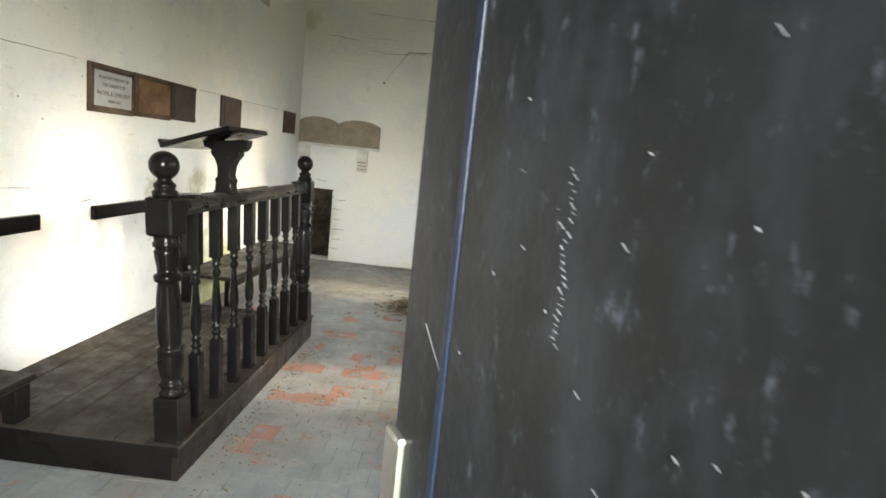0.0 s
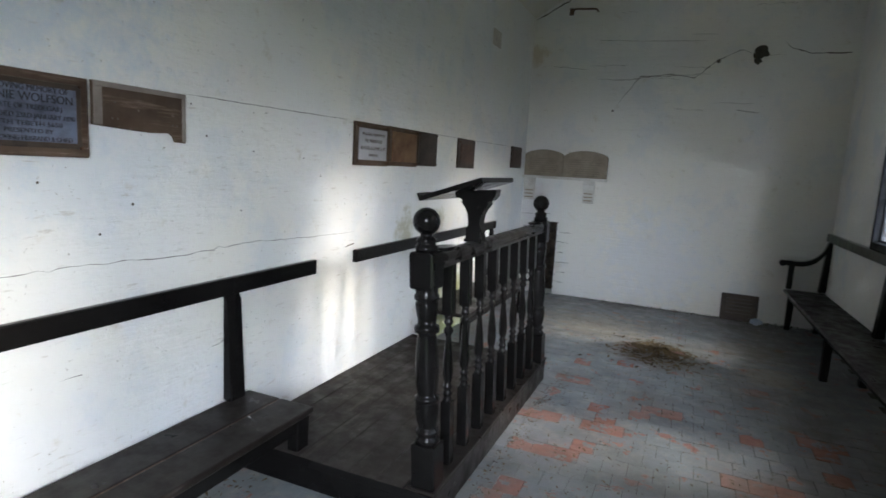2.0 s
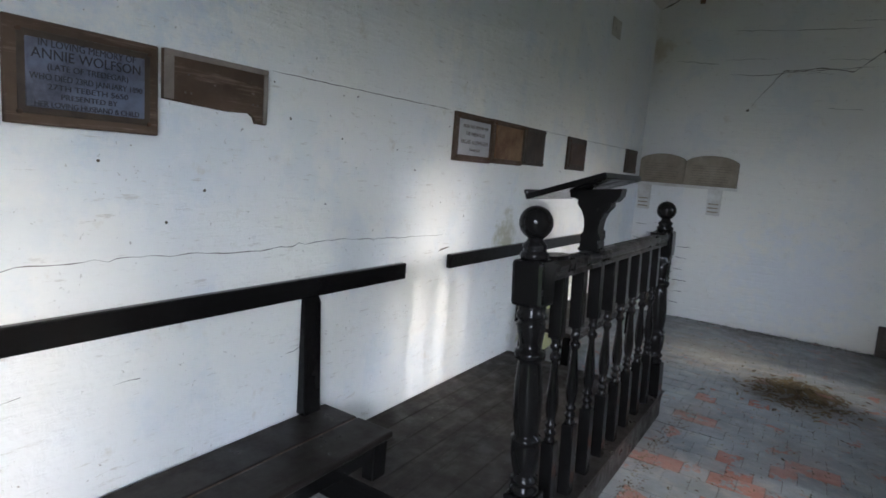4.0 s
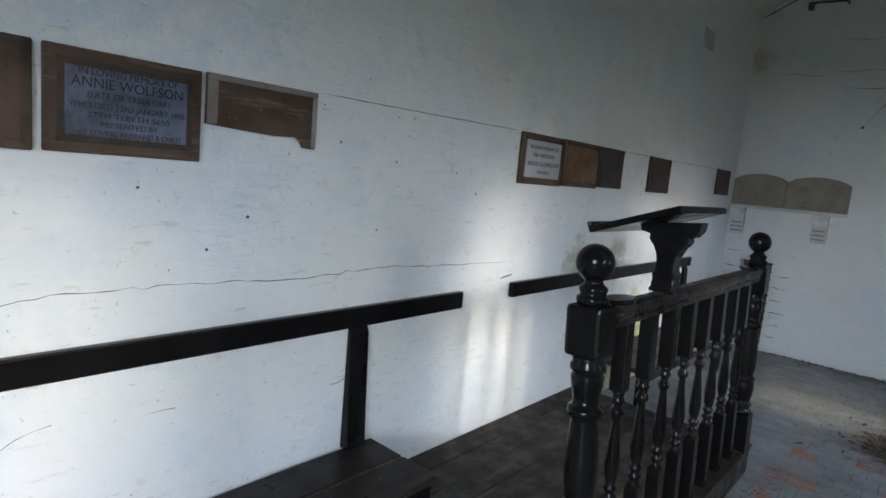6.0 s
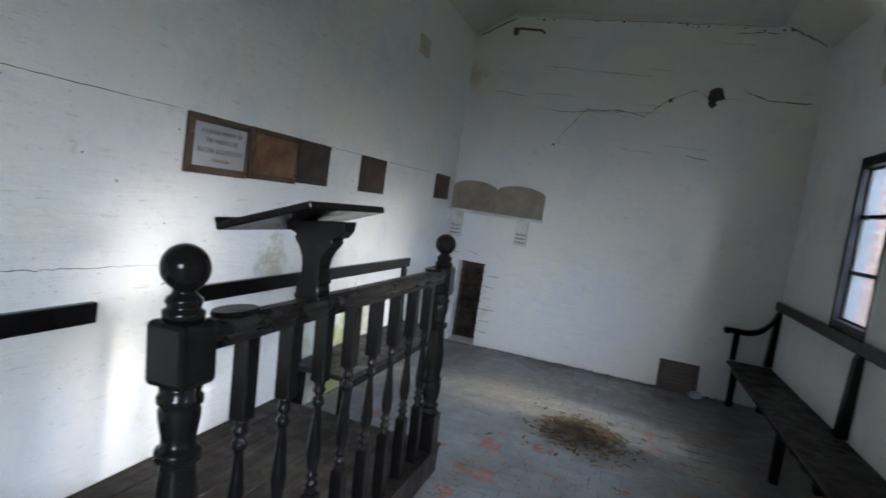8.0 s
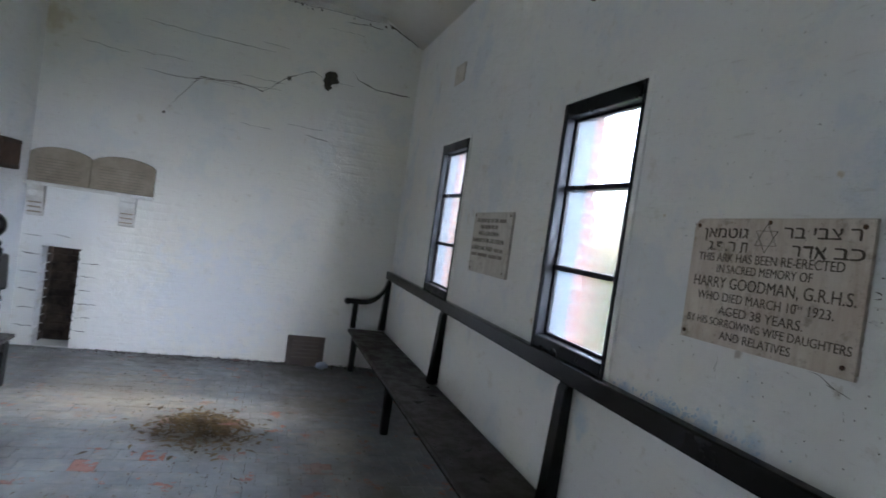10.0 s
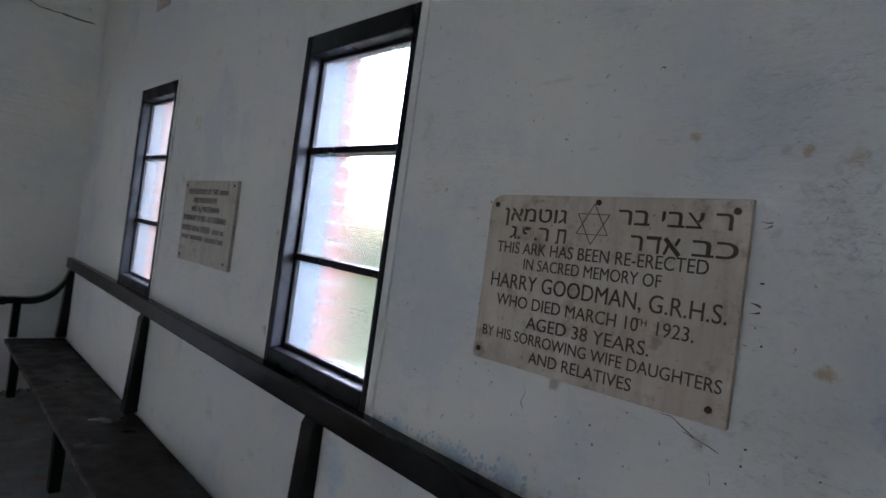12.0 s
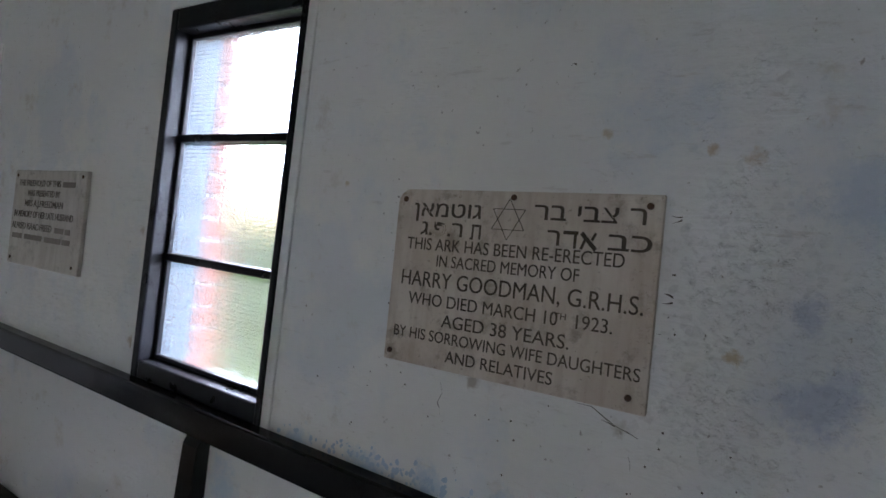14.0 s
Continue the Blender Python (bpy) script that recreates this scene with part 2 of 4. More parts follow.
BROWNLINE = copper_like("worn_plate_line", (0.085, 0.068, 0.055), (0.055, 0.045, 0.038), 0.6)
HOLE = copper_like("bare_rubble", (0.085, 0.075, 0.060), (0.045, 0.040, 0.033), 0.95)
NAVYINK = copper_like("dark_raised_letters", (0.010, 0.011, 0.016), (0.02, 0.02, 0.028), 0.5)
DARKBLUE = copper_like("dark_blue_paint", (0.006, 0.012, 0.032), (0.012, 0.022, 0.048), 0.4)
PALEBLUE = copper_like("pale_blue_limewash", (0.40, 0.52, 0.64), (0.52, 0.61, 0.70), 0.75)
BLUEPAINT = copper_like("blue_grey_paint", (0.085, 0.125, 0.17), (0.12, 0.165, 0.205), 0.6)

STEEL, n, l, p = material("scuffed_dark_steel_paint", 0.4)
p.inputs["Specular IOR Level"].default_value = 0.25
c = mix(n, l, tex(n, l, 4, 5, 0.6), (0.008, 0.0085, 0.0105), (0.015, 0.0155, 0.018))
c = mix(n, l, math_node(n, l, "MULTIPLY", tex(n, l, 1, 7, 0.75, (26, 26, 9), 0.48, 0.74, seed=2), 0.5), c, (0.040, 0.046, 0.062))
c = mix(n, l, math_node(n, l, "MULTIPLY", tex(n, l, 1, 4, 0.7, (150, 20, 60), 0.60, 0.70, seed=7), 0.6), c, (0.085, 0.095, 0.125))
l.new(c, p.inputs["Base Color"])
l.new(bump(n, l, tex(n, l, 40, 5, 0.6), 0.15, 0.002), p.inputs["Normal"])

GLASS, gn, gl, gp = material("obscured_glass", 0.19, 0.0, (0.86, 0.94, 1.0))
gp.inputs["Transmission Weight"].default_value, gp.inputs["IOR"].default_value = 1.0, 1.12
wave = gn.new("ShaderNodeTexWave")
wave.wave_type, wave.bands_direction = "BANDS", "Y"
wave.inputs["Scale"].default_value, wave.inputs["Distortion"].default_value = 60, 0.6
gl.new(gn.new("ShaderNodeNewGeometry").outputs["Position"], wave.inputs["Vector"])
veil = gn.new("ShaderNodeBsdfTranslucent")
veil.inputs[0].default_value = (0.92, 0.94, 0.95, 1)
blend = gn.new("ShaderNodeMixShader")
blend.inputs[0].default_value = 0.015
gl.new(gp.outputs[0], blend.inputs[1])
gl.new(veil.outputs[0], blend.inputs[2])
gl.new(blend.outputs[0], gn["Material Output"].inputs[0])
gl.new(bump(gn, gl, wave.outputs[0], 0.25, 0.003, bump(gn, gl, tex(gn, gl, 90, 3, 0.5, coords="World"), 0.2, 0.003)), gp.inputs["Normal"])


# ---- mesh helpers ----
def mesh_object(name, bm, mat, smooth=False):
    data = bpy.data.meshes.new(name)
    bmesh.ops.recalc_face_normals(bm, faces=bm.faces)
    if smooth:
        for f in bm.faces:
            f.smooth = True
    bm.to_mesh(data)
    bm.free()
    if mat is not None:
        data.materials.append(mat)
    return new(name, data)


def part(name, bm, mat, parent, label="", smooth=False):
    ob = mesh_object(name, bm, mat, smooth)
    ob.parent = parent
    if label:
        tagged(ob, label)
    return ob


def thing(name, at, label, category, group="", kind="", rz=0.0):
    ob = new(name)
    ob.matrix_world = pose(*at, 0, 0, rz)
    return tagged(ob, label, category, group, kind)


def box(x0, x1, y0, y1, z0, z1, bevel=0.0, bm=None, segs=2):
    own = bm is None
    bm = bmesh.new() if own else bm
    made = bmesh.ops.create_cube(bm, size=1.0, matrix=Matrix.Translation(((x0 + x1) / 2, (y0 + y1) / 2, (z0 + z1) / 2)) @ Matrix.Diagonal((x1 - x0, y1 - y0, z1 - z0, 1)))
    if bevel:
        vs = set(made["verts"])
        bmesh.ops.bevel(bm, geom=[e for e in bm.edges if e.verts[0] in vs and e.verts[1] in vs], offset=bevel, segments=segs, affect="EDGES", profile=0.5)
    return bm


def lathe(profile, turns=20, bm=None, x=0.0, y=0.0):
    """Turned work from (z, radius) pairs."""
    bm = bm or bmesh.new()
    rings = [[bm.verts.new((x + r * math.cos(2 * math.pi * k / turns), y + r * math.sin(2 * math.pi * k / turns), z)) for k in range(turns)] for z, r in profile]
    for a, b in zip(rings, rings[1:]):
        for k in range(turns):
            bm.faces.new((a[k], a[(k + 1) % turns], b[(k + 1) % turns], b[k]))
    bm.faces.new(rings[0][::-1])
    bm.faces.new(rings[-1])
    return bm


def prism(outline, axis, lo, hi, bevel=0.0):
    """An outline of (u, v) swept along an axis: x takes (y, z), y takes (x, z), z takes (x, y)."""
    bm = bmesh.new()
    place = {"x": lambda u, v, w: (w, u, v), "y": lambda u, v, w: (u, w, v), "z": lambda u, v, w: (u, v, w)}[axis]
    a, b = ([bm.verts.new(place(u, v, w)) for u, v in outline] for w in (lo, hi))
    bm.faces.new(a)
    bm.faces.new(b[::-1])
    for k in range(len(outline)):
        bm.faces.new((a[k], b[k], b[(k + 1) % len(outline)], a[(k + 1) % len(outline)]))
    bmesh.ops.recalc_face_normals(bm, faces=bm.faces)
    if bevel:
        rim = [e for e in bm.edges if e.calc_face_angle(0) > 0.6]
        bmesh.ops.bevel(bm, geom=rim, offset=bevel, segments=2, affect="EDGES", profile=0.5)
    return bm


def curve_pts(points, steps=6):
    """A smooth line through the points."""
    out = []
    for k in range(len(points) - 1):
        p0, p1, p2, p3 = (Vector(points[min(max(k + d, 0), len(points) - 1)]) for d in (-1, 0, 1, 2))
        for s in range(steps):
            t = s / steps
            out.append(0.5 * ((2 * p1) + (p2 - p0) * t + (2 * p0 - 5 * p1 + 4 * p2 - p3) * t * t + (3 * p1 - p0 - 3 * p2 + p3) * t ** 3))
    out.append(Vector(points[-1]))
    return out


def tube(points, radius, turns=8, bm=None):
    bm = bm or bmesh.new()
    rings = []
    for k, p in enumerate(points):
        d = (Vector(points[min(k + 1, len(points) - 1)]) - Vector(points[max(k - 1, 0)])).normalized()
        s = d.orthogonal().normalized()
        u = d.cross(s)
        r = radius(k / (len(points) - 1)) if callable(radius) else radius
        rings.append([bm.verts.new(Vector(p) + r * (math.cos(2 * math.pi * j / turns) * s + math.sin(2 * math.pi * j / turns) * u)) for j in range(turns)])
    for a, b in zip(rings, rings[1:]):
        off = min(range(turns), key=lambda o: sum((a[j].co - b[(j + o) % turns].co).length for j in range(turns)))
        for j in range(turns):
            bm.faces.new((a[j], a[(j + 1) % turns], b[(j + 1 + off) % turns], b[(j + off) % turns]))
    bm.faces.new(rings[0][::-1])
    bm.faces.new(rings[-1])
    return bm


def setting(name, bm, mat, label, category):
    return tagged(mesh_object(name, bm, mat), label, category, "", "structure")


# ---- the room ----
def wall_with_holes(axis, w0, w1, u0, u1, z0, z1, holes):
    """A wall from u0 to u1 between w0 and w1 with openings (u0, u1, z0, z1) cut through."""
    bm = bmesh.new()
    us = sorted({u0, u1, *[h[0] for h in holes], *[h[1] for h in holes]})
    for a, b in zip(us, us[1:]):
        cuts = sorted((h[2], h[3]) for h in holes if h[0] <= a and h[1] >= b)
        z = z0
        for c0, c1 in [*cuts, (z1, z1)]:
            if c0 > z:
                box(*((w0, w1, a, b) if axis == "x" else (a, b, w0, w1)), z, c0, bm=bm)
            z = c1
    bmesh.ops.remove_doubles(bm, verts=bm.verts, dist=1e-5)
    seen = {}
    for f in bm.faces:
        seen.setdefault(tuple(round(v, 4) for v in f.calc_center_median()), []).append(f)
    bmesh.ops.delete(bm, geom=[f for fs in seen.values() if len(fs) > 1 for f in fs], context="FACES")
    return bm


THICK = 0.24
wall_left = setting("wall_left", wall_with_holes("x", XL - THICK, XL, YF - THICK, YB + THICK, -0.1, EAVE + 0.3, []), WALL, "white limewashed plaster wall with blue-grey patches and cracks", "wall")
wall_right = setting("wall_right", wall_with_holes("x", XR, XR + THICK, YF - THICK, YB + THICK, -0.1, EAVE + 0.3, [(a, b, SILL, HEAD) for a, b in WINDOWS]), WALL2, "white limewashed wall with two tall windows", "wall")
wall_back = setting("wall_back", wall_with_holes("y", YB, YB + THICK, XL, XR, -0.1, TOP + 0.2, [(-1.985, -1.68, 0.0, 0.865)]), WALL3, "white plastered end wall with horizontal cracks", "wall")
setting("wall_front", wall_with_holes("y", YF - THICK, YF, XL, XR + 0.09, -0.1, TOP + 0.2, [(DOOR[0], DOOR[1], 0.0, DOOR[2])]), WALL, "white plastered entrance wall with a doorway", "wall")
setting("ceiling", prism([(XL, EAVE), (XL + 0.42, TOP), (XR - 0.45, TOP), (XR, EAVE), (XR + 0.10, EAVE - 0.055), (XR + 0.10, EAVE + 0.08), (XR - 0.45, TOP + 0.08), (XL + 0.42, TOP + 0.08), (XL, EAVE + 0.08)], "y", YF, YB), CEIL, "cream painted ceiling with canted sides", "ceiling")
setting("ceiling_trim", prism([(YB - 0.03, TOP - 0.045), (YB, TOP - 0.045), (YB, TOP), (YB - 0.03, TOP)], "x", XL + 0.42, XR - 0.45), CEIL, "cream painted timber strip under the ceiling", "trim")

floor = setting("floor", box(XL, XR + 0.10, YF - THICK, YB + 0.3, -0.1, -0.006), MORTAR, "worn grey painted red quarry tile floor", "floor")
ground = setting("ground", box(-300, 300, -300, 300, -0.5, -0.11), GRASS, "green grass outside the building", "ground")


# ---- windows ----
def window(name, y0, y1):
    w = thing(name, (XR, (y0 + y1) / 2, SILL), "black painted timber window with three obscured glass panes", "window", "windows", "structure")
    hw, hh, t, th, tb = (y1 - y0) / 2, HEAD - SILL, 0.036, 0.068, 0.055
    bm = bmesh.new()
    for a in ((-0.012, 0.0615, -hw + 0.013, -hw + t, 0, hh), (-0.012, 0.0615, hw - t, hw, 0, hh), (-0.0115, 0.105, -hw + t, hw - t, hh - th, hh), (-0.0115, 0.105, -hw + t, hw - t, 0, tb)):
        box(*a, bevel=0.006, bm=bm)
    part("window_frame", bm, FRAME, w)
    bm = bmesh.new()
    for a in ((0.036, 0.052, -hw + t, -hw + t + 0.016, tb, hh - th), (0.036, 0.052, hw - t - 0.016, hw - t, tb, hh - th), (0.0365, 0.052, -hw + t, hw - t, hh - th - 0.014, hh - th), (0.0365, 0.052, -hw + t, hw - t, tb, tb + 0.016)):
        box(*a, bevel=0.003, bm=bm)
    part("glazing_bead", bm, FRAME, w)
    zs = [tb, 1.378 - SILL, 1.752 - SILL, hh - th]
    for z in zs[1:3]:
        part("glazing_bar", box(0.03, 0.085, -hw + t, hw - t, z - 0.012, z + 0.012, 0.004), FRAME, w)
    for a, b in zip(zs, zs[1:]):
        g = part("pane", box(0.054, 0.060, -hw + t - 0.004, hw - t + 0.004, a - 0.002, b + 0.002), GLASS, w, "obscured wired glass pane")
        g.visible_shadow = False
        bm = bmesh.new()
        for k in range(1, int((hw - t) * 2 / 0.0127)):
            y = -hw + t + k * 0.0127
            box(0.0526, 0.0530, y - 0.0003, y + 0.0003, a, b, bm=bm)
        for k in range(1, int((b - a) / 0.0127)):
            z = a + k * 0.0127
            box(0.0520, 0.0524, -hw + t, hw - t, z - 0.0003, z + 0.0003, bm=bm)
        tagged(part("wire_mesh", bm, IRON, w), kind="stuff")
    part("window_sill", box(-0.048, 0.0, -hw - 0.01, hw + 0.01, -0.012, -0.002, 0.003), WHITEWOOD, w, "white painted sill ledge")
    bm = bmesh.new()
    for a in ((-0.008, 0.061, -hw - 0.018, -hw + 0.0125, 0, hh + 0.018), (-0.008, -0.0005, hw + 0.002, hw + 0.018, 0, hh + 0.018), (-0.0085, -0.0005, -hw - 0.002, hw + 0.002, hh + 0.002, hh + 0.026)):
        box(*a, bevel=0.003, bm=bm)
    part("fillet", bm, WALL, w)
    for q in (-1, 1):
        part("reveal", box(0.0620, 0.168, q * hw - 0.034 * (q > 0), q * hw + 0.034 * (q < 0), 0, hh, 0.002), BLUEPAINT, w, "blue painted outer reveal")
    return w


for k, (a, b) in enumerate(WINDOWS):
    window("window_%d" % (k + 1), a, b)
outer = tagged(new("outer_brickwork"), "red brick outer face round the window openings", "brickwork", "", "structure")
for a, b in WINDOWS:
    for s, y in ((1, a), (-1, b)):
        for k in range(16):
            z = SILL - 0.003 + k * 0.0752
            part("brick", box(XR + 0.17, XR + THICK + 0.005, min(y, y + s * (0.034 + 0.004 * (k % 2))), max(y, y + s * (0.034 + 0.004 * (k % 2))), z, z + 0.065, 0.004, segs=1), BRICK, outer)

# hedge beyond the windows
hedge = bmesh.new()
for k in range(900):
    c = Vector((4.6 + random.gauss(0, 0.25), random.uniform(3.5, 14), random.uniform(-0.1, 1.62)))
    bmesh.ops.create_cone(hedge, cap_ends=True, segments=4, radius1=random.uniform(0.05, 0.13), radius2=0.01, depth=0.12, matrix=Matrix.Translation(c) @ Euler((random.uniform(0, 6), random.uniform(0, 6), 0)).to_matrix().to_4x4())
tagged(mesh_object("hedge", hedge, GRASS), "green clipped hedge outside beyond the wall", "hedge", "", "stuff")

# ---- entrance door ----
DOOR_DIR = math.degrees(math.atan2(0.47, 0.88))
door = tagged(new("door_1"), "dark grey steel entrance door standing open, scuffed", "door", "", "structure")
door.matrix_world = pose(-0.102, -0.258, 0.0, 0, 0, -90 + DOOR_DIR)
# local x runs from the free edge to the hinge, y to the room side
part("leaf", box(0, 0.80, 0.0, 0.045, 0.02, 2.05, 0.003), STEEL, door)
part("cover_sheet", box(0.072, 0.795, -0.004, 0.0, 0.03, 2.04, 0.0015), STEEL, door, "dark steel facing sheet")
part("edge_strip", box(0.0645, 0.0715, -0.005, 0.0005, 0.03, 2.04, 0.001), DARKBLUE, door, "blue edge strip")
part("latch", box(-0.006, 0.020, -0.005, 0.038, 1.135, 1.195, 0.004), CHROME, door, "bright worn metal latch")
for k in range(70):
    if k < 26:
        u, z, ln, an = 0.157 + random.gauss(0, 0.0015), 1.305 + 0.07 * k / 26, random.uniform(0.001, 0.004), random.gauss(0.5, 0.15)
    elif k < 30:
        u, z, ln, an = 0.036 + (k - 26) * 0.006, 1.272 - (k - 26) * 0.005, 0.008, 0.7
    else:
        u, z, ln, an = random.uniform(0.08, 0.35), random.uniform(1.2, 1.5), random.uniform(0.001, 0.005), random.gauss(0.6, 0.2)
    bm = box(-ln / 2, ln / 2, -0.0046, -0.0035, -0.00015, 0.00015)
    bmesh.ops.transform(bm, matrix=Matrix.Translation((u, 0.004 * (u < 0.066), z)) @ Matrix.Rotation(an, 4, "Y"), verts=bm.verts)
    part("scratch", bm, SCRATCH, door)

# ---- platform ----
PX, PY0, PY1, PZ = -1.085, 1.432, 3.34, 0.15
platform = thing("platform", ((XL + PX) / 2, (PY0 + PY1) / 2, 0), "low dark timber reading platform with dusty boards", "platform")
cx, cy = platform.location[:2]
part("riser", box(PX - 0.03 - cx, PX - 0.004 - cx, PY0 - cy, PY1 - cy, 0, PZ - 0.022, 0.003), BROWN, platform)
part("riser", box(XL + 0.004 - cx, PX - 0.03 - cx, PY0 - cy, PY0 + 0.026 - cy, 0, PZ - 0.022, 0.003), BLACK, platform, "black painted front riser")
part("riser", box(XL + 0.004 - cx, PX - 0.03 - cx, PY1 - 0.026 - cy, PY1 - cy, 0, PZ - 0.022, 0.003), BROWN, platform)
nb = 8
for k in range(nb):
    a, b = XL + 0.004 + (PX - XL - 0.004) * k / nb, XL + 0.004 + (PX - XL - 0.004) * (k + 1) / nb
    part("deck_board", box(a + 0.0015 - cx, b - 0.0015 - cx, PY0 - 0.008 - cy, PY1 + 0.004 - cy, PZ - 0.022, PZ - 0.001 * (k % 3 == 1), 0.003, segs=1), DECK, platform)
part("nosing", box(XL + 0.004 - cx, PX + 0.004 - cx, PY0 - 0.014 - cy, PY0 - 0.0085 - cy, PZ - 0.040, PZ - 0.002, 0.002), BLACK, platform, "black painted nosing")
part("edge_sill", box(PX - 0.12 - cx, PX + 0.006 - cx, PY0 - 0.010 - cy, PY1 + 0.006 - cy, PZ - 0.0005, PZ + 0.012, 0.004), BROWN, platform, "dark timber sill under the balusters")

# ---- balustrade ----
NX, N0, N1 = -1.133, 1.476, 3.238
rail_thing = thing("balustrade", (NX, (N0 + N1) / 2, PZ + 0.0125), "black gloss turned timber balustrade with ball-topped newels", "balustrade")
rail_thing.matrix_world = pose(NX, (N0 + N1) / 2, PZ + 0.0145, 0, -2.6, 0)  # it leans towards the wall
OY = (N0 + N1) / 2
BZ = 1.296 - PZ - 0.0145


def newel(y, lean=0.0):
    """A turned newel; lean: how far its top stands towards the door, per metre of height."""
    h = BZ
    n = part("newel_post", box(-0.051, 0.051, y - 0.051, y + 0.051, 0, 0.185, 0.006), BLACK, rail_thing)
    prof = [(0.185, 0.040), (0.192, 0.044), (0.205, 0.044), (0.212, 0.036), (0.220, 0.036), (0.227, 0.043), (0.240, 0.043), (0.247, 0.035), (0.256, 0.034), (0.275, 0.040), (0.315, 0.045), (0.350, 0.045), (0.362, 0.040),
            (0.366, 0.046), (0.380, 0.046), (0.386, 0.038), (0.395, 0.037), (0.44, 0.043), (0.50, 0.0445), (0.57, 0.041), (0.625, 0.036), (0.640, 0.034), (0.646, 0.045), (0.660, 0.047), (0.670, 0.045), (0.676, 0.034), (0.70, 0.035), (0.735, 0.041),
            (0.76, 0.043), (0.772, 0.037), (0.778, 0.046), (0.792, 0.046), (0.800, 0.040), (0.812, 0.042), (0.818, 0.040)]
    part("turning", lathe([(z, r * 1.08) for z, r in prof], 24, None, 0, y), BLACK, n, smooth=True)
    part("block", box(-0.054, 0.054, y - 0.054, y + 0.054, 0.818, 0.965, 0.014), BLACK, n)
    top = [(0.965, 0.042), (0.972, 0.045), (0.984, 0.045), (0.990, 0.036), (0.997, 0.036), (1.004, 0.040), (1.012, 0.038), (1.020, 0.028), (1.030, 0.024)]
    r = 0.053
    c = h - r
    top += [(c + r * math.sin(a), r * math.cos(a)) for a in [radians(v) for v in range(-55, 90, 8)]] + [(h, 0.002)]
    part("ball_finial", lathe(top, 28, None, 0, y), BLACK, n, "glossy black ball finial", True)
    shear = Matrix.Identity(4)
    shear[1][2] = -lean
    for ob in (n, *n.children):
        ob.data.transform(shear)


newel(N0 - OY, 0.034)
newel(N1 - OY)
hand = [(-0.034, 0.888), (0.034, 0.888), (0.034, 0.902), (0.028, 0.906), (0.033, 0.915), (0.036, 0.930), (0.030, 0.944), (0.016, 0.951), (-0.016, 0.951), (-0.030, 0.944), (-0.036, 0.930), (-0.033, 0.915), (-0.028, 0.906), (-0.034, 0.902)]
part("handrail", prism(hand, "y", N0 - OY + 0.012, N1 - OY - 0.045), HANDRAIL, rail_thing, "worn black handrail")
plate1 = part("rail_plate", prism([(0.045 * math.cos(a), 0.075 * math.sin(a)) for a in [k * math.pi / 8 for k in range(16)]], "z", 0.951, 0.965, 0.004), BLACK, rail_thing)
plate1.location = (0, N0 - OY + 0.14, 0)
plate2 = part("rail_plate", prism([(0.045 * math.cos(a), 0.075 * math.sin(a)) for a in [k * math.pi / 8 for k in range(16)]], "z", 0.951, 0.963, 0.004), BLACK, rail_thing)
plate2.location = (0, N1 - OY - 0.14, 0)
BH = 0.888


def baluster_mesh():
    bm = box(-0.024, 0.024, -0.024, 0.024, 0, 0.285, 0.004)
    box(-0.024, 0.024, -0.024, 0.024, 0.665, BH, 0.004, bm=bm)
    prof = [(0.283, 0.020), (0.290, 0.022), (0.300, 0.016), (0.308, 0.016), (0.315, 0.022), (0.323, 0.022), (0.330, 0.015), (0.338, 0.015), (0.345, 0.021), (0.352, 0.021), (0.360, 0.014), (0.385, 0.020), (0.42, 0.0235), (0.46, 0.0215), (0.52, 0.016), (0.565, 0.0125),
            (0.580, 0.0125), (0.587, 0.019), (0.597, 0.021), (0.606, 0.019), (0.612, 0.013), (0.622, 0.013), (0.630, 0.020), (0.638, 0.021), (0.645, 0.016), (0.655, 0.018), (0.667, 0.022)]
    lathe(prof, 16, bm)
    for f in bm.faces:
        c = f.calc_center_median()
        f.smooth = 0.286 < c.z < 0.664
    return bm


first = part("baluster", baluster_mesh(), BLACK, rail_thing)
for k in range(8):
    o = first if k == 0 else first.copy()
    if k:
        scene.collection.objects.link(o)
    o.location = (0, N0 - OY + (N1 - N0) * (k + 1) / 9, 0)

# ---- lectern on the handrail ----
lectern = thing("lectern", (NX - 0.040, 1.965, PZ + 0.0125 + 0.951), "black timber lectern with a sloping book board on a shaped bracket", "lectern")
LZ = PZ + 0.0125 + 0.951
half = [(0.036, 0.0), (0.038, 0.030), (0.034, 0.044), (0.040, 0.052), (0.038, 0.064), (0.030, 0.072), (0.029, 0.095), (0.033, 0.125), (0.045, 0.152), (0.060, 0.170), (0.066, 0.180), (0.061, 0.190), (0.080, 0.197), (0.096, 0.218), (0.100, 0.248)]
part("bracket", prism(half + [(-u, v - 0.02 * (v > 0.2)) for u, v in half[::-1]], "y", -0.036, 0.036, 0.004), BLACK, lectern)
slope = math.atan2(1.405 - 1.311, 0.27)
board = box(-0.148, 0.16, -0.228, 0.228, -0.011, 0.011, 0.005)
box(-0.150, -0.136, -0.226, 0.226, 0.008, 0.026, 0.004, bm=board)
bmesh.ops.transform(board, matrix=Matrix.Translation((-0.055, 0, 1.357 - LZ - 0.004)) @ Matrix.Rotation(-slope, 4, "Y"), verts=board.verts)
part("book_board", board, BLACK, lectern)
part("foot", box(-0.044, 0.044, -0.037, 0.035, -0.002, 0.014, 0.006), BLACK, lectern)


